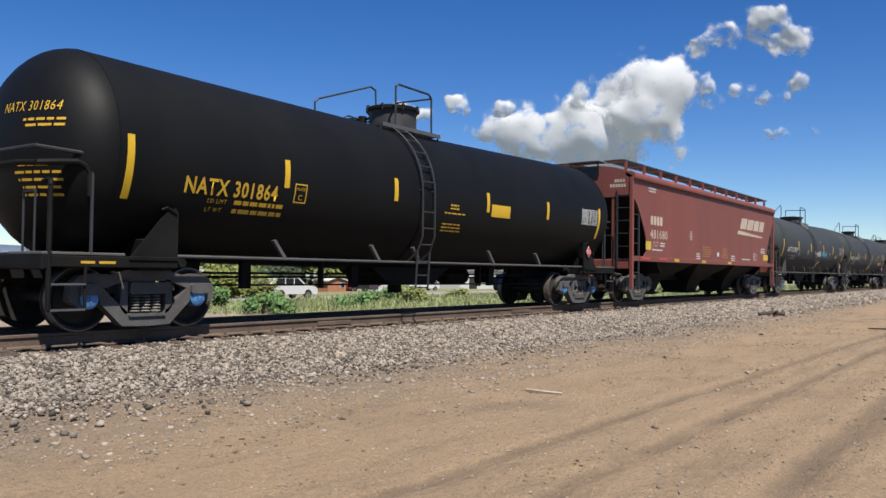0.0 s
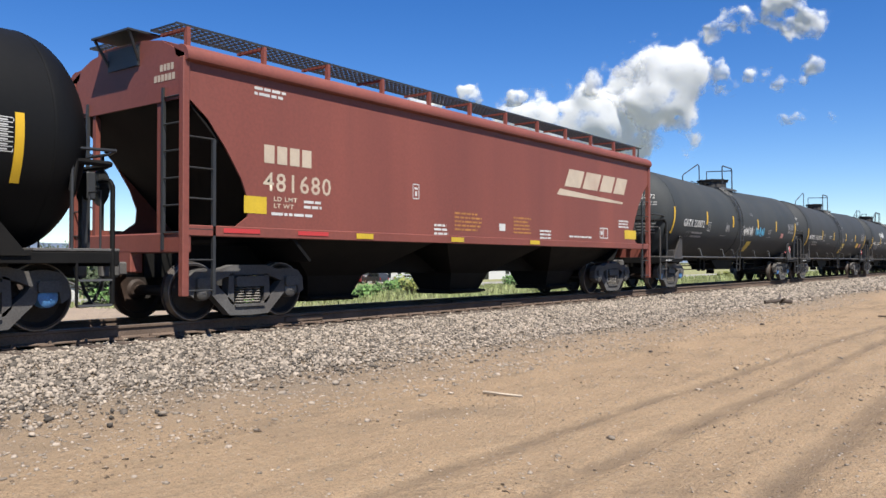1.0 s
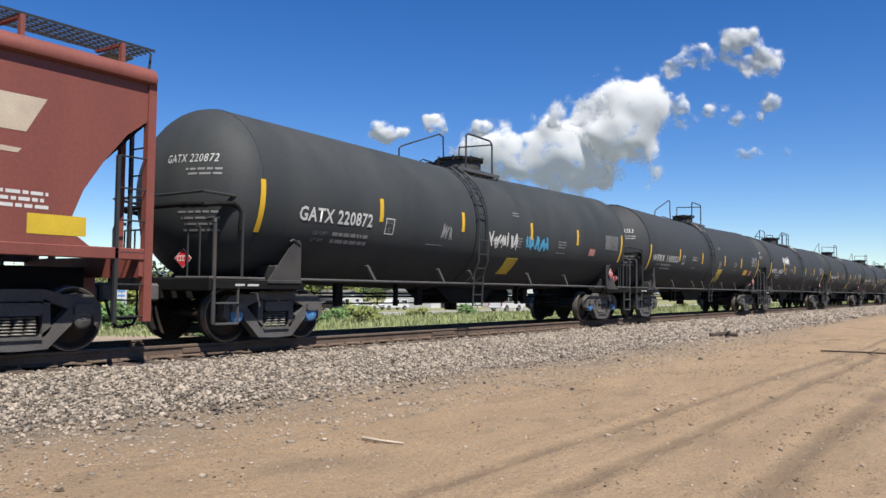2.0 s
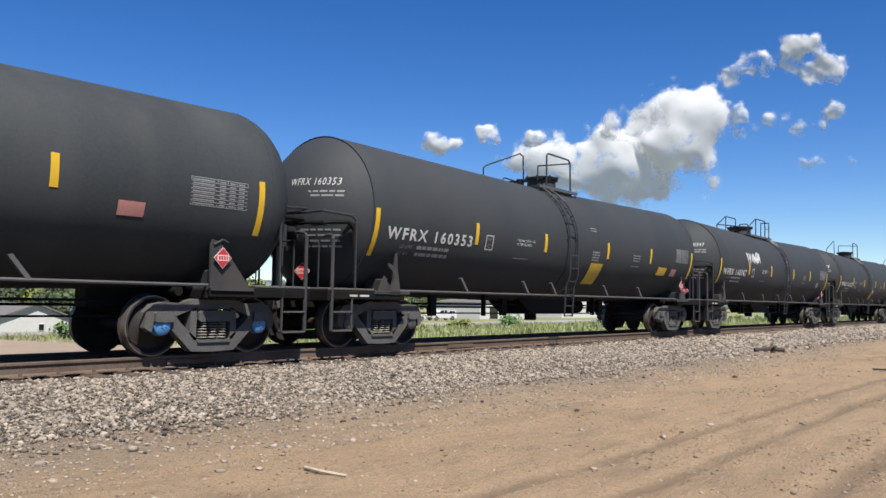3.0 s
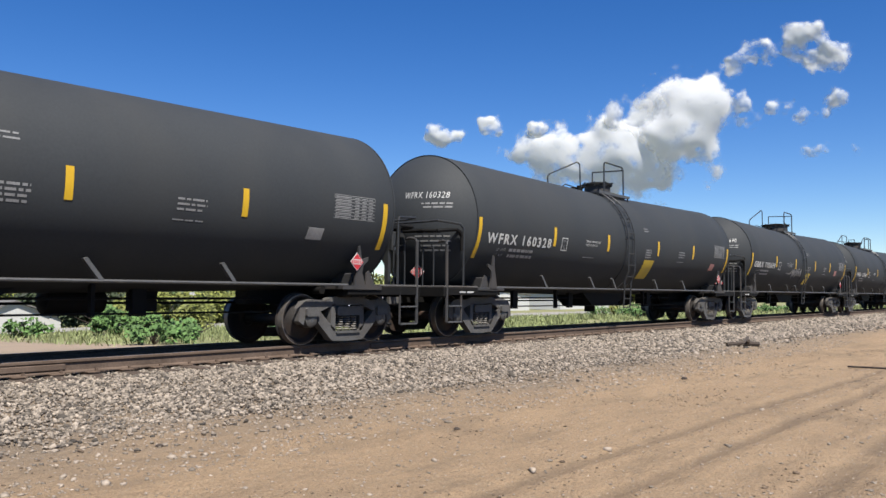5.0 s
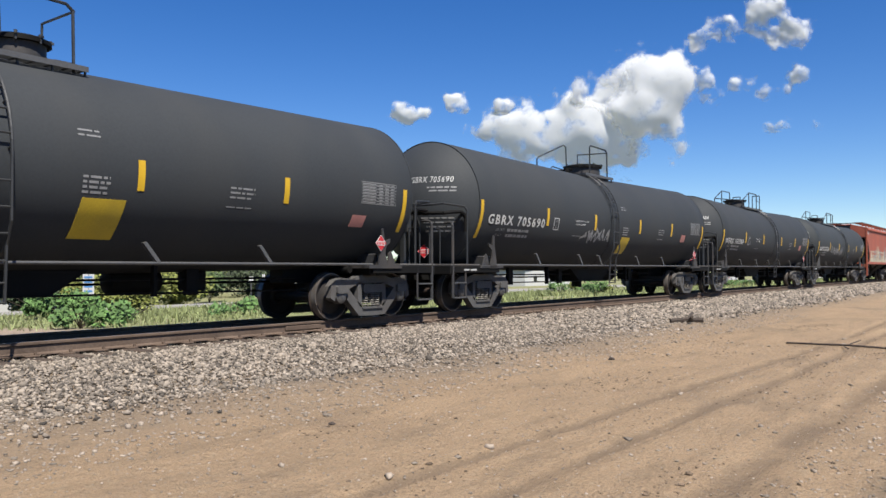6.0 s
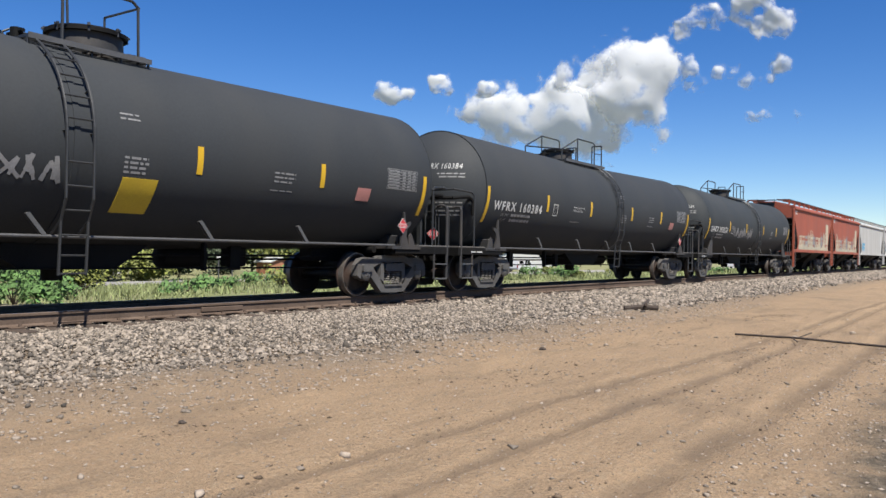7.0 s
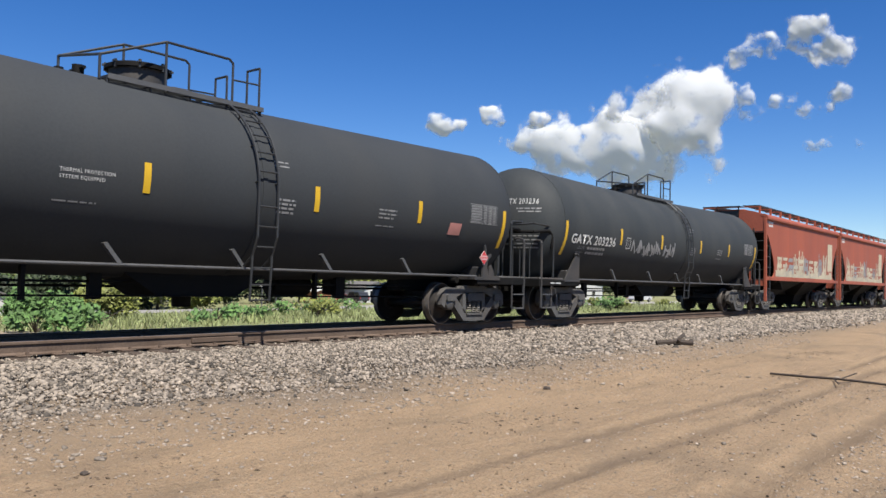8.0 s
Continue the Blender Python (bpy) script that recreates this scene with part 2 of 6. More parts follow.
def ground_material():
    """Tan dirt, greyer gravel towards the track, grass and lot beyond it."""
    m = bpy.data.materials.new("dirt_ground")
    m.use_nodes = True
    n, l = m.node_tree.nodes, m.node_tree.links
    b = n["Principled BSDF"]
    co = n.new("ShaderNodeTexCoord")

    def noise_tex(scale, detail=6):
        t = n.new("ShaderNodeTexNoise")
        t.inputs["Scale"].default_value, t.inputs["Detail"].default_value = scale, detail
        t.inputs["Roughness"].default_value = 0.65
        l.new(co.outputs["Object"], t.inputs["Vector"])
        return t.outputs["Fac"]

    def span(value, a, b_, lo=0.0, hi=1.0):
        r = n.new("ShaderNodeMapRange")
        r.inputs["From Min"].default_value, r.inputs["From Max"].default_value = a, b_
        r.inputs["To Min"].default_value, r.inputs["To Max"].default_value = lo, hi
        l.new(value, r.inputs["Value"])
        return r.outputs[0]

    def mix(f, a, c):
        x = n.new("ShaderNodeMix")
        x.data_type = "RGBA"
        l.new(f, x.inputs["Factor"])
        for key, v in (("A", a), ("B", c)):
            if isinstance(v, tuple):
                x.inputs[key].default_value = (*v, 1)
            else:
                l.new(v, x.inputs[key])
        return x.outputs["Result"]

    def math_(op, a, c):
        x = n.new("ShaderNodeMath")
        x.operation = op
        for i, v in enumerate((a, c)):
            if isinstance(v, float):
                x.inputs[i].default_value = v
            else:
                l.new(v, x.inputs[i])
        return x.outputs[0]

    sep = n.new("ShaderNodeSeparateXYZ")
    l.new(co.outputs["Object"], sep.inputs[0])
    y = sep.outputs["Y"]
    x_ = sep.outputs["X"]
    dirt = mix(span(noise_tex(0.55), 0.35, 0.68), (0.295, 0.207, 0.127), (0.249, 0.174, 0.108))
    dirt = mix(span(noise_tex(14), 0.5, 0.75), dirt, (0.29, 0.223, 0.15))
    dirt = mix(span(noise_tex(30, 8), 0.5, 0.68, 0, 0.55), dirt, (0.114, 0.0857, 0.0622))
    dirt = mix(span(noise_tex(85, 4), 0.52, 0.7, 0, 0.75), dirt, (0.0878, 0.0664, 0.0492))
    dirt = mix(span(noise_tex(120, 3), 0.6, 0.72, 0, 0.8), dirt, (0.321, 0.275, 0.217))
    # darker gravelly drifts drawn out along the track
    mp = n.new("ShaderNodeMapping")
    mp.inputs["Scale"].default_value = (0.35, 1.5, 1)
    l.new(co.outputs["Object"], mp.inputs["Vector"])
    drift = n.new("ShaderNodeTexNoise")
    drift.inputs["Scale"].default_value, drift.inputs["Detail"].default_value, drift.inputs["Roughness"].default_value = 1.6, 9, 0.72
    l.new(mp.outputs[0], drift.inputs["Vector"])
    dirt = mix(span(drift.outputs["Fac"], 0.5, 0.68, 0, 0.5), dirt, (0.122, 0.0907, 0.0632))
    dirt = mix(span(noise_tex(48, 3), 0.57, 0.67, 0, 0.55), dirt, (0.0778, 0.0596, 0.0441))
    # grey fines washed out of the ballast
    wob = math_("ADD", y, math_("MULTIPLY", noise_tex(0.5), 3.0))
    grey = span(wob, 6.9, 8.7)
    dirt = mix(math_("MULTIPLY", grey, 0.75), dirt, mix(span(noise_tex(25), 0.4, 0.65), (0.12, 0.0958, 0.0727), (0.197, 0.161, 0.125)))
    # damp grey-green patches by the camera's side
    side = span(math_("ADD", y, math_("MULTIPLY", noise_tex(0.8), 1.3)), 1.22, 0.85)
    dirt = mix(math_("MULTIPLY", side, span(noise_tex(3), 0.3, 0.5, 0.2, 0.95)), dirt, mix(span(noise_tex(16), 0.42, 0.6), (0.0622, 0.0518, 0.0389), (0.125, 0.104, 0.0778)))
    # tyre ruts: their shade painted into the dirt colour as darker lines
    wander = math_("MULTIPLY", math_("SINE", math_("MULTIPLY", x_, 0.21), 0.0), 0.06)
    edge = math_("MULTIPLY", math_("SUBTRACT", noise_tex(2.2), 0.5), 0.2)
    for line, wide in ((3.12, 0.11), (2.38, 0.12), (1.27, 0.17)):
        lean = math_("MULTIPLY", math_("SUBTRACT", x_, 10.0), 0.012 if line > 2.8 else 0.0)
        off = math_("ABSOLUTE", math_("ADD", math_("ADD", math_("SUBTRACT", math_("SUBTRACT", y, line), wander), edge), lean), 0.0)
        rut_shade = span(off, wide, wide * 0.35, 0.0, 0.55)
        dirt = mix(math_("MULTIPLY", rut_shade, span(noise_tex(1.3), 0.25, 0.5)), dirt, (0.112, 0.0828, 0.058))
    patch = span(noise_tex(0.32), 0.56, 0.68, 0, 0.5)
    dirt = mix(patch, dirt, (0.125, 0.0958, 0.07))
    # beyond the track: pale lot and grass
    field = mix(span(noise_tex(0.25), 0.4, 0.6), (0.207, 0.194, 0.104), (0.15, 0.161, 0.0727))
    lot = mix(span(noise_tex(0.4), 0.4, 0.65), (0.259, 0.202, 0.15), (0.217, 0.171, 0.13))
    right = span(math_("ADD", x_, math_("MULTIPLY", noise_tex(0.15), 6.0)), 23.5, 25.5)
    beyond = mix(right, lot, field)
    beyond = mix(span(y, 70.0, 90.0), beyond, field)
    col = mix(span(y, 13.8, 15.2), dirt, beyond)
    l.new(col, b.inputs["Base Color"])
    b.inputs["Roughness"].default_value = 0.95
    b.inputs["Specular IOR Level"].default_value = 0.15
    bp = n.new("ShaderNodeBump")
    bp.inputs["Strength"].default_value, bp.inputs["Distance"].default_value = 0.9, 0.05
    h = math_("ADD", math_("MULTIPLY", noise_tex(9), 1.0), math_("MULTIPLY", noise_tex(55, 4), 0.55))
    l.new(h, bp.inputs["Height"])
    l.new(bp.outputs[0], b.inputs["Normal"])
    return m


GROUND = ground_material()


# ---- mesh tools ----
class Shape:
    """Collects faces for one mesh."""

    def __init__(self):
        self.v, self.f = [], []

    def add(self, verts, faces):
        o = len(self.v)
        self.v.extend(tuple(p) for p in verts)
        self.f.extend(tuple(i + o for i in face) for face in faces)
        return self

    def box(self, x0, x1, y0, y1, z0, z1, c=0.0):
        """A box, with its edges cut by c."""
        if c <= 0:
            p = [(x, y, z) for x in (x0, x1) for y in (y0, y1) for z in (z0, z1)]
            return self.add(p, [(0, 1, 3, 2), (4, 6, 7, 5), (0, 4, 5, 1), (2, 3, 7, 6), (0, 2, 6, 4), (1, 5, 7, 3)])
        bm = bmesh.new()
        for x, sx in ((x0, 1), (x1, -1)):
            for y, sy in ((y0, 1), (y1, -1)):
                for z, sz in ((z0, 1), (z1, -1)):
                    bm.verts.new((x + sx * c, y + sy * c, z))
                    bm.verts.new((x + sx * c, y, z + sz * c))
                    bm.verts.new((x, y + sy * c, z + sz * c))
        bmesh.ops.convex_hull(bm, input=bm.verts[:])
        bm.verts.index_update()
        self.add([v.co[:] for v in bm.verts], [[v.index for v in f.verts] for f in bm.faces])
        bm.free()
        return self

    def cyl(self, a, b, r, seg=12, r2=None, caps=True):
        a, b = Vector(a), Vector(b)
        d = (b - a).normalized()
        u = d.orthogonal().normalized()
        w = d.cross(u)
        r2 = r if r2 is None else r2
        p = []
        for c, rr in ((a, r), (b, r2)):
            p += [c + rr * (math.cos(t) * u + math.sin(t) * w) for t in (2 * math.pi * i / seg for i in range(seg))]
        f = [(i, (i + 1) % seg, seg + (i + 1) % seg, seg + i) for i in range(seg)]
        if caps:
            f += [tuple(range(seg - 1, -1, -1)), tuple(range(seg, 2 * seg))]
        return self.add(p, f)

    def tube(self, pts, r, seg=6):
        for a, b in zip(pts, pts[1:]):
            self.cyl(a, b, r, seg)
        return self

    def prism(self, poly, y0, y1):
        """A polygon of (x, z) drawn out along y."""
        k = len(poly)
        p = [(x, y0, z) for x, z in poly] + [(x, y1, z) for x, z in poly]
        f = [(i, (i + 1) % k, k + (i + 1) % k, k + i) for i in range(k)]
        return self.add(p, f + [tuple(range(k - 1, -1, -1)), tuple(range(k, 2 * k))])

    def prism_x(self, poly, x0, x1):
        """A polygon of (y, z) drawn out along x."""
        k = len(poly)
        p = [(x0, y, z) for y, z in poly] + [(x1, y, z) for y, z in poly]
        f = [(i, (i + 1) % k, k + (i + 1) % k, k + i) for i in range(k)]
        return self.add(p, f + [tuple(range(k - 1, -1, -1)), tuple(range(k, 2 * k))])

    def lathe(self, prof, seg, centre=(0, 0, 0), axis="y", caps=True):
        """Turns a profile of (along, radius) round an axis."""
        p, f = [], []
        for s, r in prof:
            for i in range(seg):
                t = 2 * math.pi * i / seg
                a, b = r * math.cos(t), r * math.sin(t)
                q = {"y": (a, s, b), "x": (s, a, b), "z": (a, b, s)}[axis]
                p.append((q[0] + centre[0], q[1] + centre[1], q[2] + centre[2]))
        for j in range(len(prof) - 1):
            for i in range(seg):
                k = (i + 1) % seg
                f.append((j * seg + i, j * seg + k, (j + 1) * seg + k, (j + 1) * seg + i))
        if caps:
            f += [tuple(range(seg - 1, -1, -1)), tuple(range((len(prof) - 1) * seg, len(prof) * seg))]
        return self.add(p, f)

    def mesh(self, name, mat, angle=35):
        me = bpy.data.meshes.new(name)
        me.from_pydata(self.v, [], self.f)
        me.materials.append(mat)
        bm = bmesh.new()
        bm.from_mesh(me)
        bmesh.ops.recalc_face_normals(bm, faces=bm.faces[:])
        bm.to_mesh(me)
        bm.free()
        me.shade_smooth()
        me.set_sharp_from_angle(angle=radians(angle))
        return me


MESHES = {}


def part(name, build, mat, parent, label="", at=None, key=None):
    """One mesh object under a thing or a part; alike parts share their mesh by key."""
    if key is not None and (key, mat.name) in MESHES:
        me = MESHES[key, mat.name]
    else:
        s = build() if callable(build) else build
        me = s.mesh(name, mat) if isinstance(s, Shape) else s
        if key is not None:
            MESHES[key, mat.name] = me
    ob = new(name, me)
    ob.parent = parent
    if at is not None:
        ob.matrix_basis = at
    if label:
        ob["label"] = label
    return ob


def thing(name, label, category, at=None, group="", kind=""):
    ob = new(name)
    if at is not None:
        ob.matrix_basis = at
    return tagged(ob, label, category, group, kind)


def text_mesh(body, size, mat, place, width=None, bold=0.0, shear=0.0, spacing=1.12):
    """Lettering as a mesh: place() carries each (u, v) of the line, in metres, onto its surface."""
    cu = bpy.data.curves.new("lettering", "FONT")
    cu.body, cu.size, cu.resolution_u, cu.offset = body, size, 2, bold
    cu.shear = shear
    cu.space_character = spacing
    ob = bpy.data.objects.new("lettering", cu)
    dg = bpy.context.evaluated_depsgraph_get()
    scene.collection.objects.link(ob)
    dg.update()
    me = bpy.data.meshes.new_from_object(ob.evaluated_get(dg))
    scene.collection.objects.unlink(ob)
    bpy.data.objects.remove(ob)
    xs = [v.co.x for v in me.vertices]
    lo, hi = min(xs), max(xs)
    k = width / (hi - lo) if width else 1.0
    for v in me.vertices:
        v.co = place((v.co.x - lo) * k, v.co.y)
    me.materials.clear()
    me.materials.append(mat)
    return me


# ---- ground, track ----
def land(x, y):
    """Height of the ground, without its small bumps."""
    if y < 14:
        b = min(max((y - 7.6 - 0.25 * math.sin(x * 0.21 + 0.6)) / 2.4, 0), 1)
        z = 0.215 * b * b * (3 - 2 * b)
        if y > 13.0:
            z -= 0.1 * (y - 13.0)
    elif y < 17:
        z = 0.2 - 0.4 * (y - 14) / 3
    else:
        z = -0.2 - 0.028 * (min(y, 160) - 17) - 0.045 * max(min(y - 55, 50), 0) * min(max((78 - x) / 20, 0), 1)
    return z


def bumps(x, y):
    if y > 13 or abs(x) > 150:
        return 0.0
    z = 0.035 * noise.noise((x * 0.5, y * 0.5, 0)) + 0.014 * noise.noise((x * 2.1, y * 2.1, 3)) + 0.006 * noise.noise((x * 7, y * 7, 9))
    wander = 0.06 * math.sin(x * 0.21)
    for line, depth, width in ((3.12, 0.028, 0.11), (2.38, 0.03, 0.12), (1.27, 0.042, 0.17), (4.6, 0.012, 0.25)):
        d = (y - line - wander + 0.012 * (x - 10) * (2.8 < line < 4)) / width
        z += depth * (-math.exp(-d * d) + 0.45 * math.exp(-(abs(d) - 1.7) ** 2))
    return z * min(1, max(0, (9.5 - y) / 2))


def steps(lo, hi, step, reach, grow=1.35):
    out = list(np.arange(lo, hi, step))
    up, d = [hi], step
    while up[-1] < reach:
        d *= grow
        up.append(up[-1] + d)
    down, d = [], step
    at = lo
    while at > -reach:
        d *= grow
        at -= d
        down.append(at)
    return sorted(down + out + up)


def build_ground():
    xs, ys = steps(1.0, 34.0, 0.09, 4500), steps(0.0, 18.0, 0.09, 4500)
    ny = len(ys)
    v = [(x, y, land(x, y) + bumps(x, y)) for x in xs for y in ys]
    f = [(i * ny + j, (i + 1) * ny + j, (i + 1) * ny + j + 1, i * ny + j + 1) for i in range(len(xs) - 1) for j in range(ny - 1)]
    me = bpy.data.meshes.new("ground")
    me.from_pydata(v, [], f)
    me.shade_smooth()
    me.materials.append(GROUND)
    return tagged(new("ground", me), "pale tan dirt yard with tyre ruts and scattered gravel", "ground", kind="structure")


build_ground()

TIE_TOP = ZR - 0.205


def stones(name, label, mat, spots, sizes, flat=0.75):
    """Many small broken stones in one mesh. spots: rows of x, y, z."""
    t = (1 + 5 ** 0.5) / 2
    base = np.array([(-1, t, 0), (1, t, 0), (-1, -t, 0), (1, -t, 0), (0, -1, t), (0, 1, t), (0, -1, -t), (0, 1, -t), (t, 0, -1), (t, 0, 1), (-t, 0, -1), (-t, 0, 1)]) / 1.9
    face = np.array([(0, 11, 5), (0, 5, 1), (0, 1, 7), (0, 7, 10), (0, 10, 11), (1, 5, 9), (5, 11, 4), (11, 10, 2), (10, 7, 6), (7, 1, 8),
                     (3, 9, 4), (3, 4, 2), (3, 2, 6), (3, 6, 8), (3, 8, 9), (4, 9, 5), (2, 4, 11), (6, 2, 10), (8, 6, 7), (9, 8, 1)])
    n = len(spots)
    kinds = base[None] * nrng.uniform(0.5, 1.4, (24, 12, 1)) * nrng.uniform(0.6, 1.4, (24, 1, 3))
    pts = kinds[nrng.integers(0, 24, n)]
    a = nrng.uniform(0, 6.28, n)
    c, s = np.cos(a)[:, None], np.sin(a)[:, None]
    x, y = pts[:, :, 0] * c - pts[:, :, 1] * s, pts[:, :, 0] * s + pts[:, :, 1] * c
    pts = np.stack((x, y, pts[:, :, 2] * flat), -1) * np.asarray(sizes)[:, None, None] + np.asarray(spots)[:, None, :]
    v = pts.reshape(-1, 3)
    f = (face[None] + 12 * np.arange(n)[:, None, None]).reshape(-1, 3)
    me = bpy.data.meshes.new(name)
    me.vertices.add(len(v))
    me.vertices.foreach_set("co", v.astype(np.float32).ravel())
    me.loops.add(f.size)
    me.loops.foreach_set("vertex_index", f.astype(np.int32).ravel())
    me.polygons.add(len(f))
    me.polygons.foreach_set("loop_start", np.arange(0, f.size, 3, dtype=np.int32))
    me.update(calc_edges=True)
    me.materials.append(mat)
    return tagged(new(name, me), label, "gravel", kind="stuff")


def ballast():
    spots, sizes = [], []
    for x0, x1, per, size in ((-3, 2, 300, 0.026), (2, 24, 980, 0.019), (24, 45, 260, 0.034), (45, 110, 55, 0.065)):
        for y0, y1, k in ((6.2, 7.0, 0.03), (6.8, 7.3, 0.1), (7.3, 8.2, 0.55), (8.2, 9.4, 1.0), (9.4, 10.6, 1.0), (10.6, 12.9, 0.22)):
            n = int((x1 - x0) * (y1 - y0) * per * k)
            for x, y, r in zip(nrng.uniform(x0, x1, n), nrng.uniform(y0, y1, n), nrng.gamma(6, 1 / 6, n)):
                edge = 7.6 + 0.25 * math.sin(x * 0.21 + 0.6)
                if y < edge and nrng.random() < (edge - y) * (1.6 if y > 7.3 else 0.3):
                    continue
                spots.append((x, y, land(x, y) + 0.008 + 0.016 * nrng.random()))
                sizes.append(min(size * r, 0.085))
    stones("ballast", "grey crushed-stone ballast shoulder along the track", STONE, spots, sizes)


ballast()


def yard_pebbles():
    spots, sizes = [], []
    for n, x0, x1, y0, y1, s in ((14000, 2, 24, 0.3, 7.6, 0.0065), (9000, 3, 34, 5.2, 7.8, 0.012), (260, 3, 30, 0.5, 7.6, 0.019), (2500, 11, 26, -0.6, 1.1, 0.009)):
        for _ in range(n):
            x, y = nrng.uniform(x0, x1), nrng.uniform(y0, y1)
            r = s * nrng.gamma(4, 0.25)
            spots.append((x, y, land(x, y) + bumps(x, y) + r * 0.2))
            sizes.append(min(r, 0.05))
    stones("pebbles", "loose tan and pale pebbles strewn over the dirt", PEBBLE, spots, sizes, 0.6)


yard_pebbles()


def crumbs():
    """Dark crumbs of earth and bark, lying in drifts."""
    spots, sizes = [], []
    for _ in range(26000):
        x, y = nrng.uniform(2, 30), nrng.uniform(0.4, 7.6)
        if noise.noise((x * 0.5, y * 1.1, 4)) + 0.5 * noise.noise((x * 2.0, y * 3.0, 6)) < nrng.uniform(0.0, 0.5):
            continue
        r = 0.008 * nrng.gamma(3, 0.33)
        spots.append((x, y, land(x, y) + bumps(x, y) + r * 0.15))
        sizes.append(min(r, 0.03))
    stones("earth_crumbs", "dark crumbs of earth and bark in drifts", CRUMB, spots, sizes, 0.45)


crumbs()


def build_track():
    track = thing("railway_track", "rusty steel railway track on weathered wooden ties", "railway track", pose(0, YC, 0), kind="structure")
    h = ZR
    prof = [(-0.075, -0.186), (0.075, -0.186), (0.075, -0.172), (0.014, -0.15), (0.012, -0.05), (0.036, -0.038), (0.036, -0.008), (0.026, 0), (-0.026, 0), (-0.036, -0.008), (-0.036, -0.038), (-0.012, -0.05), (-0.014, -0.15), (-0.075, -0.172)]
    for side in (-1, 1):
        y = side * 0.7525
        rail = part("rail", Shape().prism_x([(y + a, h + b) for a, b in prof], -60, 900), RAIL_STEEL, track, "rust-brown steel rail")
        part("rail_head", Shape().box(-60, 900, y - 0.024, y + 0.024, h - 0.002, h + 0.002), RAIL_TOP, rail, "polished running surface")
        for x in (11.2, 18.13):
            part("joint_bar", Shape().box(x - 0.45, x + 0.45, y - 0.05, y + 0.05, h - 0.14, h - 0.06, 0.008), RAIL_STEEL, rail)
    n = 0
    x = -4.0
    while n < 290:
        w = 0.115
        part("tie", lambda: Shape().box(-w, w, -1.3, 1.3, -0.17, 0, 0.015), TIE_WOOD, track, key="tie",
             at=pose(x + rng.uniform(-0.03, 0.03), rng.uniform(-0.05, 0.05), TIE_TOP + rng.uniform(-0.008, 0.008), 0, 0, rng.uniform(-1.2, 1.2)))
        for side in (-1, 1):
            if n < 70:
                part("tie_plate", lambda: Shape().box(-0.09, 0.09, -0.17, 0.17, 0, 0.022, 0.004).box(-0.075, -0.04, 0.1, 0.13, 0.02, 0.06).box(0.04, 0.075, -0.13, -0.1, 0.02, 0.06), RAIL_STEEL, track, key="tie_plate", at=pose(x, side * 0.7525, TIE_TOP + 0.006))
        x += 0.5
        n += 1
    far = Shape()
    while x < 420:
        far.box(x - 0.115, x + 0.115, -1.3, 1.3, TIE_TOP - 0.16, TIE_TOP)
        x += 0.5
    tagged(part("far_ties", far, TIE_WOOD, track), kind="stuff")


build_track()


# ---- running gear, shared by all cars ----
def wheel_profile():
    # along the axle, radius: one wheel with its flange on the inner side
    return [(-0.068, 0.43), (-0.066, 0.452), (0.05, 0.457), (0.062, 0.468), (0.07, 0.482), (0.085, 0.482), (0.092, 0.46), (0.09, 0.405), (0.035, 0.38), (0.01, 0.18), (0.06, 0.14), (0.06, 0.09),
            (-0.09, 0.09), (-0.09, 0.14), (-0.045, 0.18), (0.005, 0.34), (-0.03, 0.385), (-0.068, 0.405), (-0.068, 0.43)]


SIDE_FRAME = [(-1.12, 0.50), (-1.1, 0.66), (-0.98, 0.72), (-0.72, 0.70), (-0.5, 0.78), (-0.3, 0.84), (0.3, 0.84), (0.5, 0.78), (0.72, 0.70), (0.98, 0.72), (1.1, 0.66), (1.12, 0.50), (1.04, 0.46), (0.99, 0.58), (0.79, 0.58), (0.74, 0.46),
              (0.62, 0.44), (0.34, 0.14), (0.26, 0.11), (-0.26, 0.11), (-0.34, 0.14), (-0.62, 0.44), (-0.74, 0.46), (-0.79, 0.58), (-0.99, 0.58), (-1.04, 0.46)]


def side_frame_shape(side):
    """A cast truck frame with its two windows and its spring opening, as an outline of bars."""
    y0, y1 = side * 0.91, side * 1.08
    s = Shape()
    for sx in (-1, 1):
        top = [(0.0, 0.87), (0.34, 0.87), (0.6, 0.80), (0.86, 0.82), (1.05, 0.78), (1.16, 0.66), (1.18, 0.44), (1.07, 0.37), (1.02, 0.585), (0.76, 0.585), (0.68, 0.60), (0.5, 0.67), (0.3, 0.71), (0.0, 0.71)]
        s.prism([(sx * x, z) for x, z in top], y0, y1)
        s.prism([(sx * x, z) for x, z in ((0.68, 0.61), (0.77, 0.585), (0.735, 0.40), (0.39, 0.07), (0.0, 0.055), (0.0, 0.205), (0.29, 0.22), (0.31, 0.27), (0.58, 0.5))], y0, y1)
        s.prism([(sx * x, z) for x, z in ((0.33, 0.74), (0.41, 0.71), (0.43, 0.34), (0.36, 0.25), (0.31, 0.23), (0.31, 0.74))], y0, y1)
    s.box(-0.29, 0.29, side * 0.86, side * 1.09, 0.52, 0.69, 0.03)       # bolster end
    s.box(-0.3, 0.3, side * 0.9, side * 1.10, 0.2, 0.245, 0.01)          # spring seat
    return s


def spring_shape(side):
    s = Shape()
    for cx in (-0.17, 0.0, 0.17):
        for k in range(6):
            s.lathe([(-0.014, 0.066), (0, 0.083), (0.014, 0.066)], 10, (cx, side * 1.03, 0.275 + k * 0.043), "z")
    return s


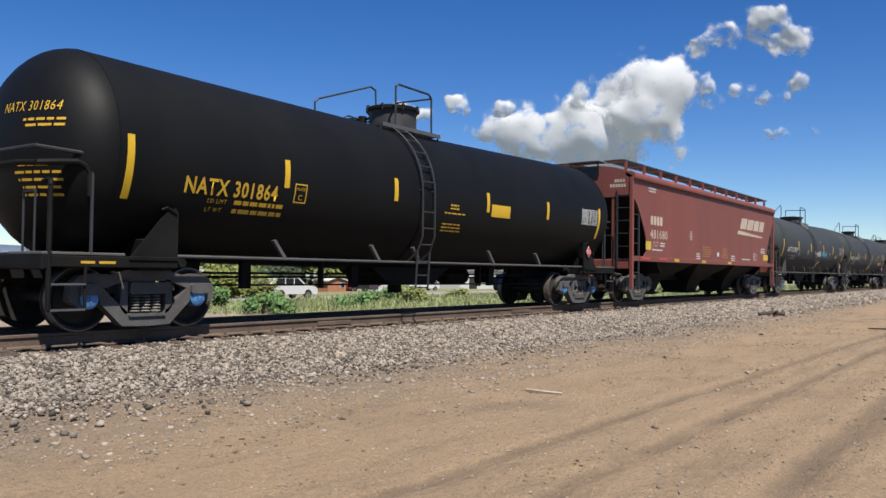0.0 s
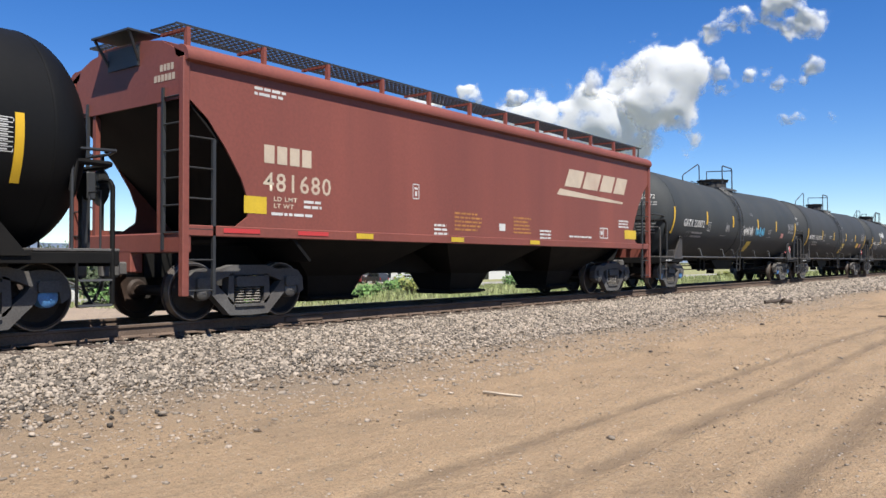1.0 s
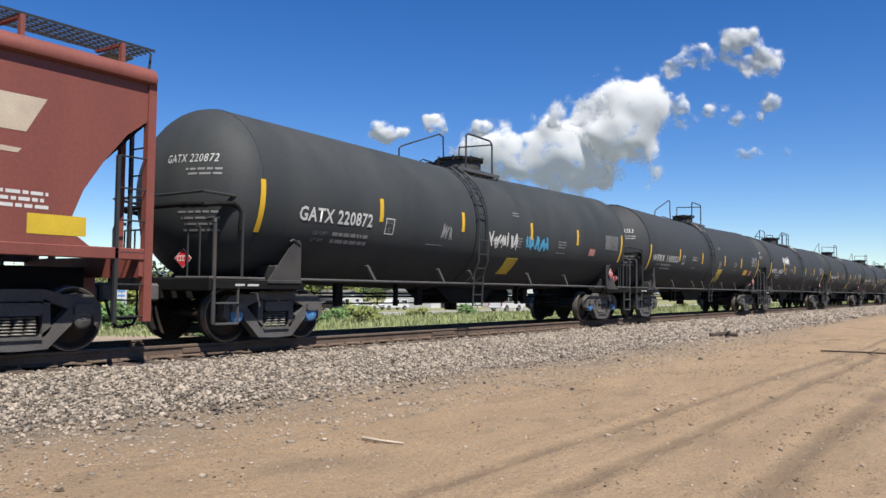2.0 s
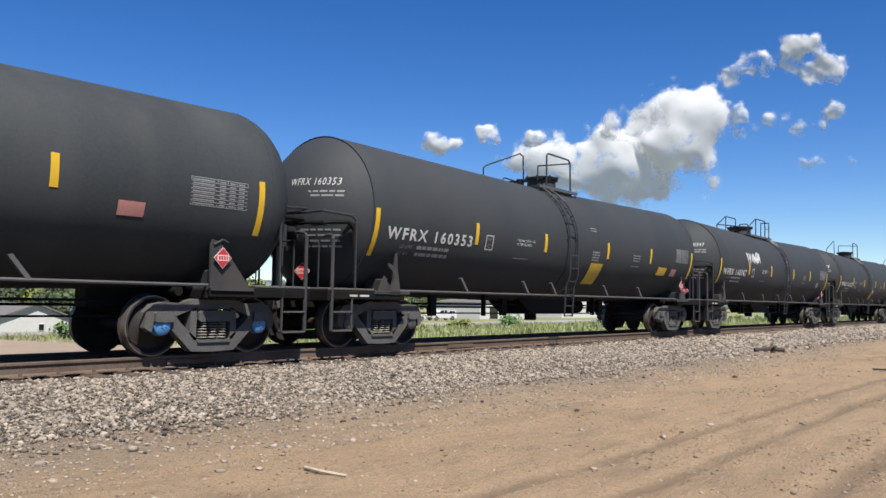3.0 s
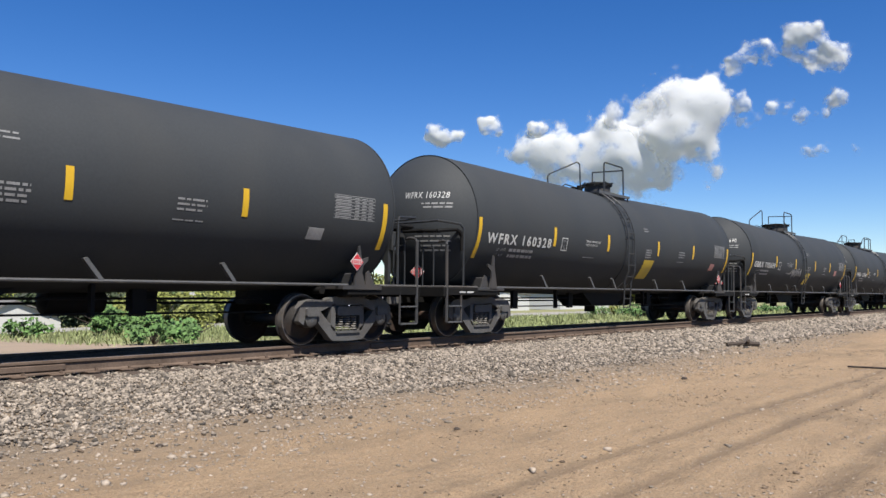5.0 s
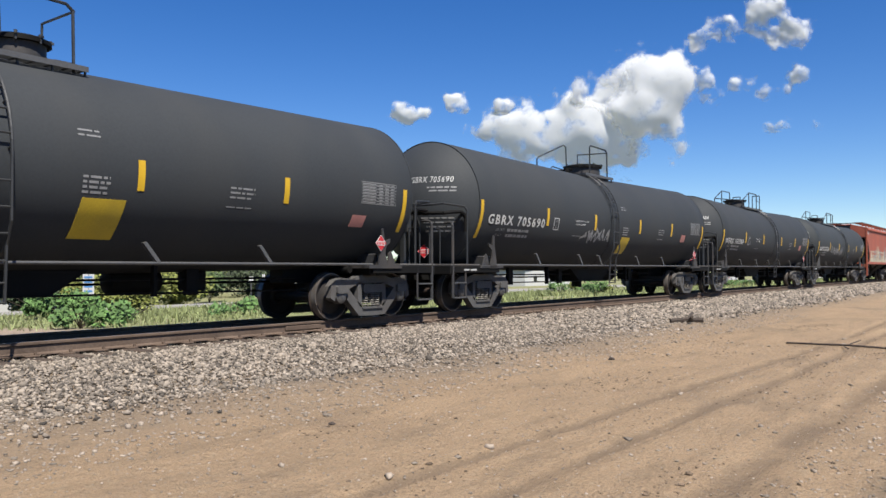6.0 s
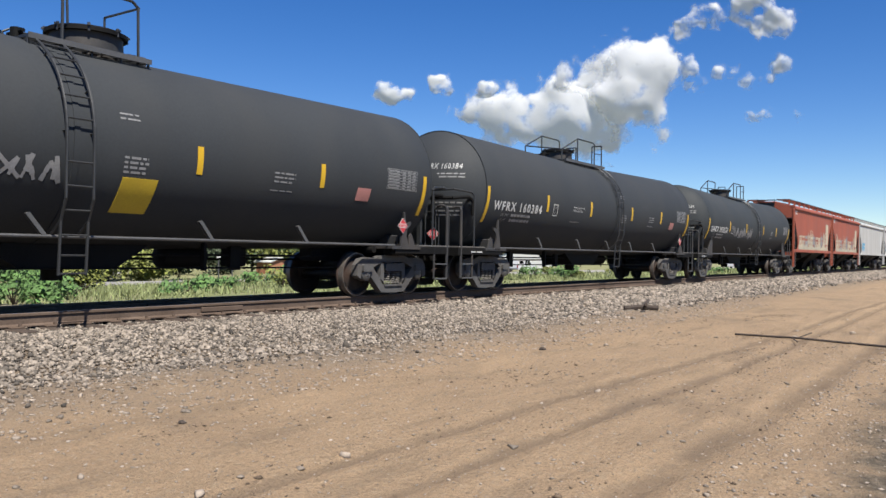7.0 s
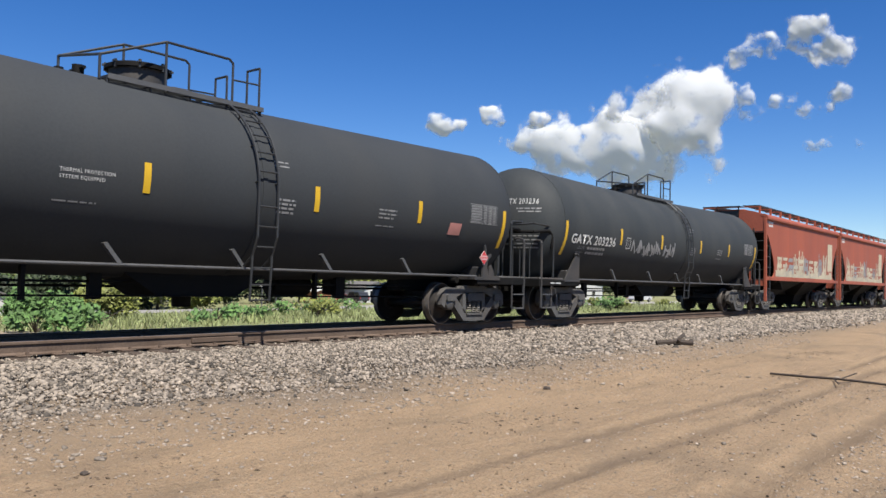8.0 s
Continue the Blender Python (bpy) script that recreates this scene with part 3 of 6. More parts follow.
def truck(car, x, cap, dressed=True):
    """The parts of one four-wheel truck, centred on x. Returns its wheelsets."""
    sets = []
    for dx in (-0.889, 0.889):
        axle = part("wheelset", lambda: Shape().lathe([(a - 0.7525 - 0.0, r) for a, r in wheel_profile()], 40, caps=False).lathe([(0.7525 - a, r) for a, r in wheel_profile()], 40, caps=False).cyl((0, -1.0, 0), (0, 1.0, 0), 0.085, 14),
                    WHEEL_STEEL, car, "steel wheelset with rusty plates", pose(x + dx, 0, 0.457), "wheelset")
        for side in (-1, 1):
            part("tread", lambda: Shape().lathe([(-0.072, 0.435), (-0.070, 0.4535), (-0.02, 0.4595), (0.048, 0.4595), (0.055, 0.45)], 40, caps=False), TREAD, axle, "polished wheel tread and rim", pose(0, side * 0.7525, 0, 0, 0, 0 if side < 0 else 180), "tread")
            part("axle_cap", lambda: Shape().lathe([(-0.05, 0.02), (-0.05, 0.09), (-0.02, 0.135), (0.12, 0.145), (0.13, 0.05)], 16).box(-0.045, 0.045, -0.06, -0.045, -0.012, 0.012).box(-0.012, 0.012, -0.06, -0.045, -0.045, 0.045), cap, axle, "blue axle end cap" if cap is CAP_BLUE else "", pose(0, side * 1.06, 0, 0, 0, 0 if side < 0 else 180), "axle_cap")
        sets.append((axle, x + dx))
    for side in (-1, 1):
        frame_ = part("side_frame", lambda: side_frame_shape(side), CAST, car, "cast steel truck side frame", pose(x, 0, 0), ("side_frame", side))
        part("spring", lambda: spring_shape(side), SPRING, frame_, "coil spring pack", None, ("spring", side))
        for dx in (-0.889, 0.889):
            part("bearing_adapter", lambda: Shape().box(-0.15, 0.15, side * 0.92, side * 1.12, 0.0, 0.15, 0.02), CAST, frame_, "", pose(dx, 0, 0.52), ("adapter", side))
    part("bolster", lambda: Shape().box(-0.22, 0.22, -0.9, 0.9, 0.5, 0.74, 0.03).cyl((0, 0, 0.74), (0, 0, 0.86), 0.2, 16), CAST, car, "", pose(x, 0, 0), "bolster")
    for dx in (-0.4, 0.4):
        part("brake_beam", lambda: Shape().box(-0.04, 0.04, -0.82, 0.82, 0.3, 0.42, 0.01), CAST, car, "", pose(x + dx, 0, 0), "brake_beam")
    return sets


def coupler(car, x, way):
    part("coupler", lambda: Shape().box(-0.45, 0.0, -0.09, 0.09, 0.72, 0.92, 0.02).box(0.0, 0.2, -0.17, 0.17, 0.68, 0.98, 0.04).box(0.14, 0.3, 0.03, 0.17, 0.68, 0.98, 0.03), CAST, car, "", pose(x, 0, 0, 0, 0, 0 if way > 0 else 180), "coupler")
    part("air_hose", lambda: Shape().tube([(0.0, -0.3, 0.72), (0.08, -0.28, 0.5), (0.22, -0.24, 0.3), (0.4, -0.2, 0.28)], 0.025, 8), RUBBER, car, "black rubber air hose", pose(x, 0, 0, 0, 0, 0 if way > 0 else 180), "air_hose")


# ---- tank cars ----
TANK_R = 1.535


class Tank:
    """Where the shell of a tank lies."""

    def __init__(self, r, zc_end, zc_mid, x0, x1, dished=False):
        self.r, self.e, self.m, self.x0, self.x1, self.dished = r, zc_end, zc_mid, x0, x1, dished

    def bulge(self, d):
        """How far the head stands out at a distance d from the tank's axis: an ellipse, or a shallower dish with a crease at its rim."""
        d = min(d, self.r)
        if not self.dished:
            return 0.95 * math.sqrt(1 - (d / self.r) ** 2)
        big = (self.r ** 2 + 0.9 ** 2) / 1.8
        return math.sqrt(big ** 2 - d ** 2) - (big - 0.9)

    def zc(self, x):
        mid = (self.x0 + self.x1) / 2
        return self.m + (self.e - self.m) * min(abs(x - mid) / (mid - self.x0), 1)

    def on(self, x, z, out=0.004):
        """The point of the near side at height z over the rail."""
        zc = self.zc(x)
        d = max(self.r ** 2 - (z - zc) ** 2, 0.0)
        n = Vector((0, -math.sqrt(d), z - zc)).normalized()
        return Vector((x, -math.sqrt(d), z)) + n * out

    def arc(self, x, z0, s, out=0.004):
        """The point an arc length s above height z0."""
        zc = self.zc(x)
        a = math.asin(max(-1, min(1, (z0 - zc) / self.r))) + s / self.r
        r = self.r + out
        return Vector((x, -r * math.cos(a), zc + r * math.sin(a)))


def shell_shape(t):
    s = Shape()
    seg, rows = 96, []
    for k in range(0, 14):
        d = t.r * math.sin(math.pi / 2 * k / 13) if k else 0.02
        rows.append((t.x0 - t.bulge(d), d))
    mid = (t.x0 + t.x1) / 2
    for x in np.linspace(t.x0, t.x1, 17)[1:-1]:
        rows.append((float(x), t.r))
    rows += [(2 * mid - x, r) for x, r in reversed(rows[:14])]
    p, f = [], []
    for x, r in rows:
        zc = t.zc(min(max(x, t.x0), t.x1))
        p += [(x, r * math.cos(2 * math.pi * i / seg), zc + r * math.sin(2 * math.pi * i / seg)) for i in range(seg)]
    for j in range(len(rows) - 1):
        for i in range(seg):
            k = (i + 1) % seg
            f.append((j * seg + i, j * seg + k, (j + 1) * seg + k, (j + 1) * seg + i))
    f += [tuple(range(seg)), tuple(range((len(rows) - 1) * seg, len(rows) * seg))]
    return s.add(p, f)


def band_shape(t, x, w, out):
    """A hoop round the shell, for seams and straps."""
    s = Shape()
    seg = 72
    p = []
    for xx in (x - w / 2, x + w / 2):
        for rr in (t.r - 0.01, t.r + out):
            p += [(xx, rr * math.cos(2 * math.pi * i / seg), t.zc(x) + rr * math.sin(2 * math.pi * i / seg)) for i in range(seg)]
    f = []
    for i in range(seg):
        k = (i + 1) % seg
        for a, b in ((0, 1), (1, 3), (3, 2), (2, 0)):
            f.append((a * seg + i, a * seg + k, b * seg + k, b * seg + i))
    return s.add(p, f)


def panel_shape(t, x0, x1, z0, z1, lean=0.0, rows=7, out=0.008, thick=0.006):
    """A thin plate bent to the shell. lean: how far its top is shifted along the car."""
    s = Shape()
    p, f = [], []
    for k in range(rows + 1):
        z = z0 + (z1 - z0) * k / rows
        d = lean * k / rows
        for x in (x0 + d, x1 + d):
            p += [t.on(x, z, out), t.on(x, z, out - thick)]
    for k in range(rows):
        a, b = k * 4, k * 4 + 4
        f += [(a, a + 2, b + 2, b), (a + 1, b + 1, b + 3, a + 3), (a, b, b + 1, a + 1), (a + 2, a + 3, b + 3, b + 2)]
    f += [(0, 1, 3, 2), (rows * 4, rows * 4 + 2, rows * 4 + 3, rows * 4 + 1)]
    return s.add(p, f)


def bars_shape(t, x0, z0, w, lines, pitch, h, seed, gap=0.35):
    """Rows of short bars that stand for small print on the shell."""
    r = random.Random(seed)
    s = Shape()
    for k in range(lines):
        z = z0 - k * pitch
        x = x0
        end = x0 + w * r.uniform(0.7, 1.0)
        while x < end:
            d = r.uniform(0.05, 0.22)
            e = min(x + d, end)
            s.add([t.on(x, z), t.on(e, z), t.on(e, z + h), t.on(x, z + h)], [(0, 1, 2, 3)])
            x = e + 0.03
    return s


def scribble(t, x0, z0, w, h, seed, n=7, width=0.03):
    """Spray-painted strokes on the shell."""
    r = random.Random(seed)
    s = Shape()
    for k in range(n):
        cx, step = x0 + w * (k + 0.5) / n, w / n
        pts = [(cx + r.uniform(-0.6, 0.6) * step, z0 + h * u) for u in (r.uniform(0, 0.25), r.uniform(0.5, 1.0), r.uniform(0.0, 0.5), r.uniform(0.6, 1.0), r.uniform(0, 0.3))]
        fine = []
        for a, b in zip(pts, pts[1:]):
            fine += [(a[0] + (b[0] - a[0]) * q / 4, a[1] + (b[1] - a[1]) * q / 4) for q in range(4)]
        for (ax, az), (bx, bz) in zip(fine, fine[1:]):
            d = Vector((bx - ax, bz - az))
            if d.length < 1e-4:
                continue
            m = Vector((-d.y, d.x)).normalized() * width * r.uniform(0.6, 1.2)
            d = d.normalized() * width * 0.4
            q = [(ax - d.x + m.x, az - d.y + m.y), (ax - d.x - m.x, az - d.y - m.y), (bx + d.x - m.x, bz + d.y - m.y), (bx + d.x + m.x, bz + d.y + m.y)]
            o = 0.004 + 0.0004 * k
            s.add([t.on(x, z, o) for x, z in q], [(0, 1, 2, 3)])
    return s


def placard(car, at):
    """A red hazard diamond with a white number field in its holder."""
    h = part("placard", lambda: Shape().prism([(0, -0.165), (0.165, 0), (0, 0.165), (-0.165, 0)], -0.004, 0.004), WHITE_LETTER, car, "red and white diamond hazard placard", at, "placard")
    part("placard_field", lambda: Shape().prism([(0, -0.152), (0.152, 0), (0, 0.152), (-0.152, 0)], -0.008, -0.0045), PLACARD_RED, h, "", None, "placard_red")
    part("number_field", lambda: Shape().box(-0.105, 0.105, -0.011, -0.009, -0.045, 0.045), WHITE_LETTER, h, "", None, "placard_number")
    part("number_bars", lambda: Shape().box(-0.085, -0.05, -0.013, -0.0115, -0.03, 0.03).box(-0.035, 0.0, -0.013, -0.0115, -0.03, 0.03).box(0.015, 0.045, -0.013, -0.0115, -0.03, 0.03).box(0.06, 0.085, -0.013, -0.0115, -0.03, 0.03), PLACARD_RED, h, "", None, "placard_digits")
    return h


def tank_car(x0, tc, mark, paint, letter, look_kind, label, cap=CAP_GREY, extras=None, placards=True):
    car = thing("tank_car", label, "tank car", pose(x0, YC, ZR), "cars of the freight train")
    dished = paint is TANK_GREY
    lift = {"old": 0.032, "gatx": 0.032, "new": 0.02}.get(look_kind, 0.0)
    t = Tank(TANK_R, 2.53 + lift, 2.41 + lift, -0.72, tc + 0.72, dished)
    k = (tc, dished, lift)
    mid = tc / 2
    part("tank", lambda: shell_shape(t), paint, car, "", None, ("tank",) + k)
    for x in (t.x0 - 0.03, t.x1 + 0.03):
        part("head_seam", lambda: band_shape(t, x, 0.03, 0.003), paint, car, "", None, ("head_seam", x) + k)
    for x in ({"cage": 7.45, "new": 6.53}.get(look_kind, 6.05),):
        part("ladder_strap", lambda: band_shape(t, x, 0.09, 0.012), FRAME_SHADE_BLACK if look_kind == "old" else paint, car, "", None, ("strap", x) + k)
    # yellow reflective stripes
    for x, z0, z1 in ((-0.66, 1.72, 2.6), (2.48, 2.12, 2.58), (5.32, 2.12, 2.56), (8.6, 2.12, 2.56), (11.4, 2.12, 2.56), (tc + 0.5, 1.75, 2.6)):
        up = 0.14 if look_kind in ("old", "gatx") else 0.0
        x += (0.06 if x < 0 else -0.2) if look_kind == "old" else -0.12 if look_kind == "gatx" and x < 3 else 0.0
        part("reflective_stripe", lambda: panel_shape(t, x - 0.055, x + 0.055, z0 + up, z1 + up), YELLOW, car, "yellow reflective stripe", None, ("stripe", x, tc, up, lift))
    # reporting mark
    nx = {"new": -0.36, "old": 0.32, "cage": -0.36}.get(look_kind, 0.1)
    nw = {"new": 2.68, "old": 1.78, "cage": 2.5}.get(look_kind, 2.0)
    z0 = {"new": 2.07, "old": 2.03, "cage": 2.05}.get(look_kind, 2.14)
    part("reporting_mark", text_mesh(mark, 0.32 if dished else 0.35, letter, lambda u, v: t.arc(nx + u, z0, v, 0.010), nw, 0.008, 0.0, 1.3 if dished else 1.1), letter, car, "car number in block letters")
    small = DIM_LETTER if letter is WHITE_LETTER else YELLOW_LETTER
    for body, z, wide in (("LD LMT", 1.91, 0.36), ("LT WT", 1.78, 0.3)):
        part("capacity_mark", text_mesh(body, 0.09, small, lambda u, v: t.on(nx + 0.45 + u, z + v, 0.006), wide), small, car)
    part("capacity_print", lambda: bars_shape(t, nx + 0.95, 1.91, 1.3, 2, 0.13, 0.065, 3), small, car, "", None, ("capacity", nx, tc, lift))
    px = {"old": 2.47, "gatx": 2.52}.get(look_kind, 2.82)
    fr = Shape()
    for a, b, c, d in ((0, 0.28, 0, 0.022), (0, 0.28, 0.3, 0.322), (0, 0.022, 0, 0.322), (0.258, 0.28, 0, 0.322)):
        for q in range(4):
            c0, c1 = c + (d - c) * q / 4, c + (d - c) * (q + 1) / 4
            fr.add([t.on(px + x, 2.03 + z) for x, z in ((a, c0), (b, c0), (b, c1), (a, c1))], [(0, 1, 2, 3)])
    frame_mark = part("plate_mark", fr, small if letter is YELLOW_LETTER else WHITE_LETTER, car, "small framed plate mark", None, ("plate_mark", tc, px, lift))
    for body, z, x, size, wide in (("PLATE", 2.24, px + 0.05, 0.07, 0.18), ("C", 2.08, px + 0.095, 0.13, 0.09)):
        part("plate_print", text_mesh(body, size, small, lambda u, v: t.on(x + u, z + v, 0.005), wide), small, frame_mark)
    if look_kind != "old":
        far_x = -0.45 if mark.startswith("GB") else 0.0
        if dished:
            for body, z, wide in (("THERMAL PROTECTION", 2.30, 0.78), ("SYSTEM EQUIPPED", 2.21, 0.64)):
                part("warning_print", text_mesh(body, 0.075, WHITE_LETTER, lambda u, v: t.on(4.05 + u, z + v), wide), WHITE_LETTER, car)
        part("line_print", lambda: bars_shape(t, 4.0, 1.9, 0.65, 1, 0.07, 0.02, 6), DIM_LETTER, car, "", None, ("warn2", tc, lift))
        part("lower_print", lambda: bars_shape(t, 7.72 + far_x, 2.24, 0.5, 4, 0.07, 0.035, 7), DIM_LETTER, car, "", None, ("warn3", tc, far_x, lift))
        part("upper_print", lambda: bars_shape(t, 7.66 + far_x, 2.88, 0.45, 2, 0.07, 0.025, 8), DIM_LETTER, car, "", None, ("warn4", tc, far_x, lift))
        part("side_print", lambda: bars_shape(t, 10.2, 2.28, 0.6, 3, 0.075, 0.03, 9), DIM_LETTER, car, "", None, ("warn5", tc, lift))
        part("side_line", lambda: bars_shape(t, 10.15, 1.98, 0.6, 1, 0.075, 0.02, 19), DIM_LETTER, car, "", None, ("warn6", tc, lift))
    # data table towards the rear end
    tb = Shape()
    tx0, tx1, tz0, tz1 = tc - 0.8, tc + 0.22, 2.25, 2.66
    for q in range(8):
        z = tz0 + (tz1 - tz0) * q / 7
        tb.add([t.on(tx0, z), t.on(tx1, z), t.on(tx1, z + 0.012), t.on(tx0, z + 0.012)], [(0, 1, 2, 3)])
        if q < 7:
            for c in (0.03, 0.5, 0.68, 0.85):
                tb.add([t.on(tx0 + c, z + 0.022), t.on(tx0 + c + (0.38 if c < 0.1 else 0.11), z + 0.022), t.on(tx0 + c + (0.38 if c < 0.1 else 0.11), z + 0.042), t.on(tx0 + c, z + 0.042)], [(0, 1, 2, 3)])
    for x in (tx0, tx0 + 0.46, tx0 + 0.64, tx0 + 0.81, tx1):
        tb.add([t.on(x, tz0), t.on(x + 0.012, tz0), t.on(x + 0.012, tz1), t.on(x, tz1)], [(0, 1, 2, 3)])
    part("data_table", tb, DIM_LETTER if look_kind != "old" else WHITE_LETTER, car, "white stencilled data table", None, ("table", tc, look_kind == "old"))
    for px0, px1, pz0, pz1, lean, mat, name, what in (extras or {}).get("panels", ()):
        part(name, panel_shape(t, px0, px1, pz0, pz1, lean), mat, car, what)
    for px, pz, pw, lines, pitch, ph, seed in (extras or {}).get("prints", ()):
        part("stencil_print", bars_shape(t, px, pz, pw, lines, pitch, ph, seed), YELLOW_LETTER, car, "small yellow stencil print")
    for sx, sz, sw, sh, mat, seed, n, wd in (extras or {}).get("graffiti", ()):
        part("graffiti", scribble(t, sx, sz, sw, sh, seed, n, wd), mat, car, "sprayed graffiti strokes")
    # manway, platform and rails on top
    top = t.zc(mid) + t.r
    cage = look_kind == "cage"
    cx = 6.0 if cage else {"old": 6.8}.get(look_kind, 7.45)
    tall = 0.16 if look_kind == "old" else 0.0
    mr = {"old": 0.54, "cage": 0.46, "gatx": 0.56}.get(look_kind, 0.56 if mark.startswith("GB") else 0.4)
    mx = cx + (0.1 if look_kind == "new" else 0.0)
    manway = part("manway", lambda: Shape().lathe([(top - 0.12, mr), (top + 0.29 + tall, mr * 0.98)], 32, (mx, 0, 0), "z"), SILL_GREY, car, "dark round manway housing", None, ("manway", look_kind, tc, mr))
    part("manway_lid", lambda: Shape().lathe([(top + 0.29 + tall, mr + 0.06), (top + 0.35 + tall, mr + 0.06), (top + 0.38 + tall, mr), (top + 0.42 + tall, mr * 0.4)], 32, (mx, 0, 0), "z"), FRAME_SHADE_BLACK, manway, "", None, ("manway_lid", look_kind, tc, mr))
    for q in range(8):
        a = q * math.pi / 4 + 0.3
        part("lid_bolt", lambda: Shape().cyl((0, 0, 0), (0, 0, 0.13), 0.025, 6).box(-0.05, 0.05, -0.02, 0.02, 0.08, 0.11), RAILING, manway, "", pose(mx + (mr + 0.04) * math.cos(a), (mr + 0.04) * math.sin(a), top + 0.27 + tall, 0, 0, math.degrees(a)), "lid_bolt")
    part("valve_box", lambda: Shape().box(mx + mr + 0.05, mx + mr + 0.42, -0.2, 0.2, top - 0.06, top + 0.16, 0.03), SILL_GREY, car, "", None, ("valve_box", look_kind, tc, mr))
    part("valve", lambda: Shape().cyl((cx - 1.0, 0, top - 0.05), (cx - 1.0, 0, top + 0.2), 0.09, 12).cyl((cx - 1.25, 0.1, top - 0.05), (cx - 1.25, 0.1, top + 0.13), 0.07, 12).cyl((cx - 1.0, -0.2, top + 0.14), (cx - 1.0, 0.25, top + 0.14), 0.03, 8), FRAME_SHADE_BLACK, car, "", None, ("valve", look_kind, tc))
    d0, d1 = (cx - 0.9, cx + 1.95) if cage else (cx - 1.2, cx + 0.75)

    def deck():
        s = Shape()
        for y in (-0.72, -0.66, -0.6, -0.54, -0.48, 0.48, 0.54, 0.6, 0.66, 0.72):
            s.box(d0, d1, y - 0.012, y + 0.012, top - 0.06, top - 0.02)
        for x in np.linspace(d0, d1, 9):
            s.box(x - 0.012, x + 0.012, -0.74, 0.74, top - 0.07, top - 0.03)
        return s
    grating = part("platform", deck, RAILING, car, "dark steel grating platform", None, ("deck", look_kind, tc))
    foot = t.zc(mid) + math.sqrt(t.r ** 2 - 0.49) - 0.02
    for x in np.linspace(d0, d1, 5):
        for side in (-1, 1):
            part("platform_leg", lambda: Shape().cyl((0, 0, foot), (0, 0, top - 0.06), 0.02, 6), RAILING, grating, "", pose(float(x), side * 0.7, 0), ("deck_leg", round(foot, 3), round(top, 3)))
    for side in (-1, 1):
        part("platform_edge", lambda: Shape().box(d0 - 0.02, d1 + 0.02, side * 0.75, side * 0.765, top - 0.09, top - 0.01), GALV, grating, "pale worn edge angle", None, ("deck_edge", look_kind, tc, side))

    def rail_of(name, pts, r=0.022):
        part("guard_rail", lambda: Shape().tube(pts, r), RAILING, car, "bent pipe safety rail", None, ("guard", look_kind, tc, name))
    zt, low, far = top + 0.9, top - 0.1, top + 1.1
    if cage:
        for side, up in ((-1, 0.72), (1, 0.9)):
            y = side * 0.65
            rail_of(side, [(cx - 1.0, y, low), (cx - 1.0, y, top + up - 0.45), (cx + 0.1, y, top + up), (cx + 1.3, y, top + up), (cx + 1.38, y, top + up - 0.06), (cx + 1.38, y, low)])
            rail_of((side, 2), [(cx + 0.1, y, top + up), (cx + 0.1, y, low)])
            rail_of((side, 3), [(cx + 1.95, y, low), (cx + 1.95, y, top + 0.7), (cx + 1.95, side * 0.3, top + 0.7), (cx + 1.95, side * 0.3, low)])
            rail_of((side, 4), [(cx + 1.38, y, top + 0.38), (cx + 1.95, y, top + 0.4)], 0.016)
        rail_of(5, [(cx - 1.0, -0.65, top + 0.27), (cx - 1.0, 0.65, top + 0.45)])
    else:
        rail_of(1, [(cx - 1.8, 0.62, low), (cx - 1.8, 0.62, top + 0.45), (cx - 1.7, 0.62, top + 0.53), (cx - 0.05, 0.62, far), (cx + 0.12, 0.62, far - 0.05), (cx + 0.17, 0.62, low)])
        rail_of(2, [(cx - 0.9, 0.62, low), (cx - 0.9, 0.62, top + 0.26), (cx - 0.8, 0.62, top + 0.32), (cx - 0.05, 0.62, top + 0.28)], 0.018)
        rail_of(3, [(cx - 0.65, -0.62, low), (cx - 0.65, -0.62, zt - 0.06), (cx - 0.57, -0.62, zt), (cx + 0.5, -0.62, zt - 0.02), (cx + 0.6, -0.62, zt - 0.1), (cx + 0.62, -0.62, low)], 0.024)
        rail_of(4, [(cx + 0.62, -0.62, zt - 0.1), (cx + 0.72, 0.5, zt - 0.05), (cx + 0.72, 0.5, low)], 0.02)

    def ladder(x):
        s = Shape()
        r = t.r + 0.09
        for dx in (-0.2, 0.2):
            pts = [(x + dx, -r * math.cos(a), t.zc(x) + r * math.sin(a)) for a in (1.05 - q * 0.105 for q in range(11))]
            s.tube(pts + [(x + dx, -r, 1.6), (x + dx, -r + 0.12, 1.3), (x + dx, -r + 0.16, 0.55)], 0.022)
            for a in (0.85, 0.45, 0.05):
                s.cyl((x + dx, -r * math.cos(a), t.zc(x) + r * math.sin(a)), (x + dx, -(t.r - 0.02) * math.cos(a), t.zc(x) + (t.r - 0.02) * math.sin(a)), 0.016, 6)
            s.cyl((x + dx, -r + 0.12, 1.3), (x + dx, -1.2, 1.06), 0.02, 6)
        for q in range(5):
            a = 0.98 - q * 0.205
            y, z = -r * math.cos(a), t.zc(x) + r * math.sin(a)
            s.cyl((x - 0.2, y, z), (x + 0.2, y, z), 0.015, 6)
        for z, y in ((2.1, -r), (1.77, -r), (1.44, -r + 0.06), (1.1, -r + 0.13), (0.82, -r + 0.15), (0.57, -r + 0.16)):
            s.cyl((x - 0.2, y, z), (x + 0.2, y, z), 0.015, 6)
        return s
    lx = {"cage": 7.45, "new": 6.53, "old": 6.05}.get(look_kind, 6.05)
    part("ladder", lambda: ladder(lx), RAILING, car, "dark curved side ladder", None, ("ladder", lx, tc))
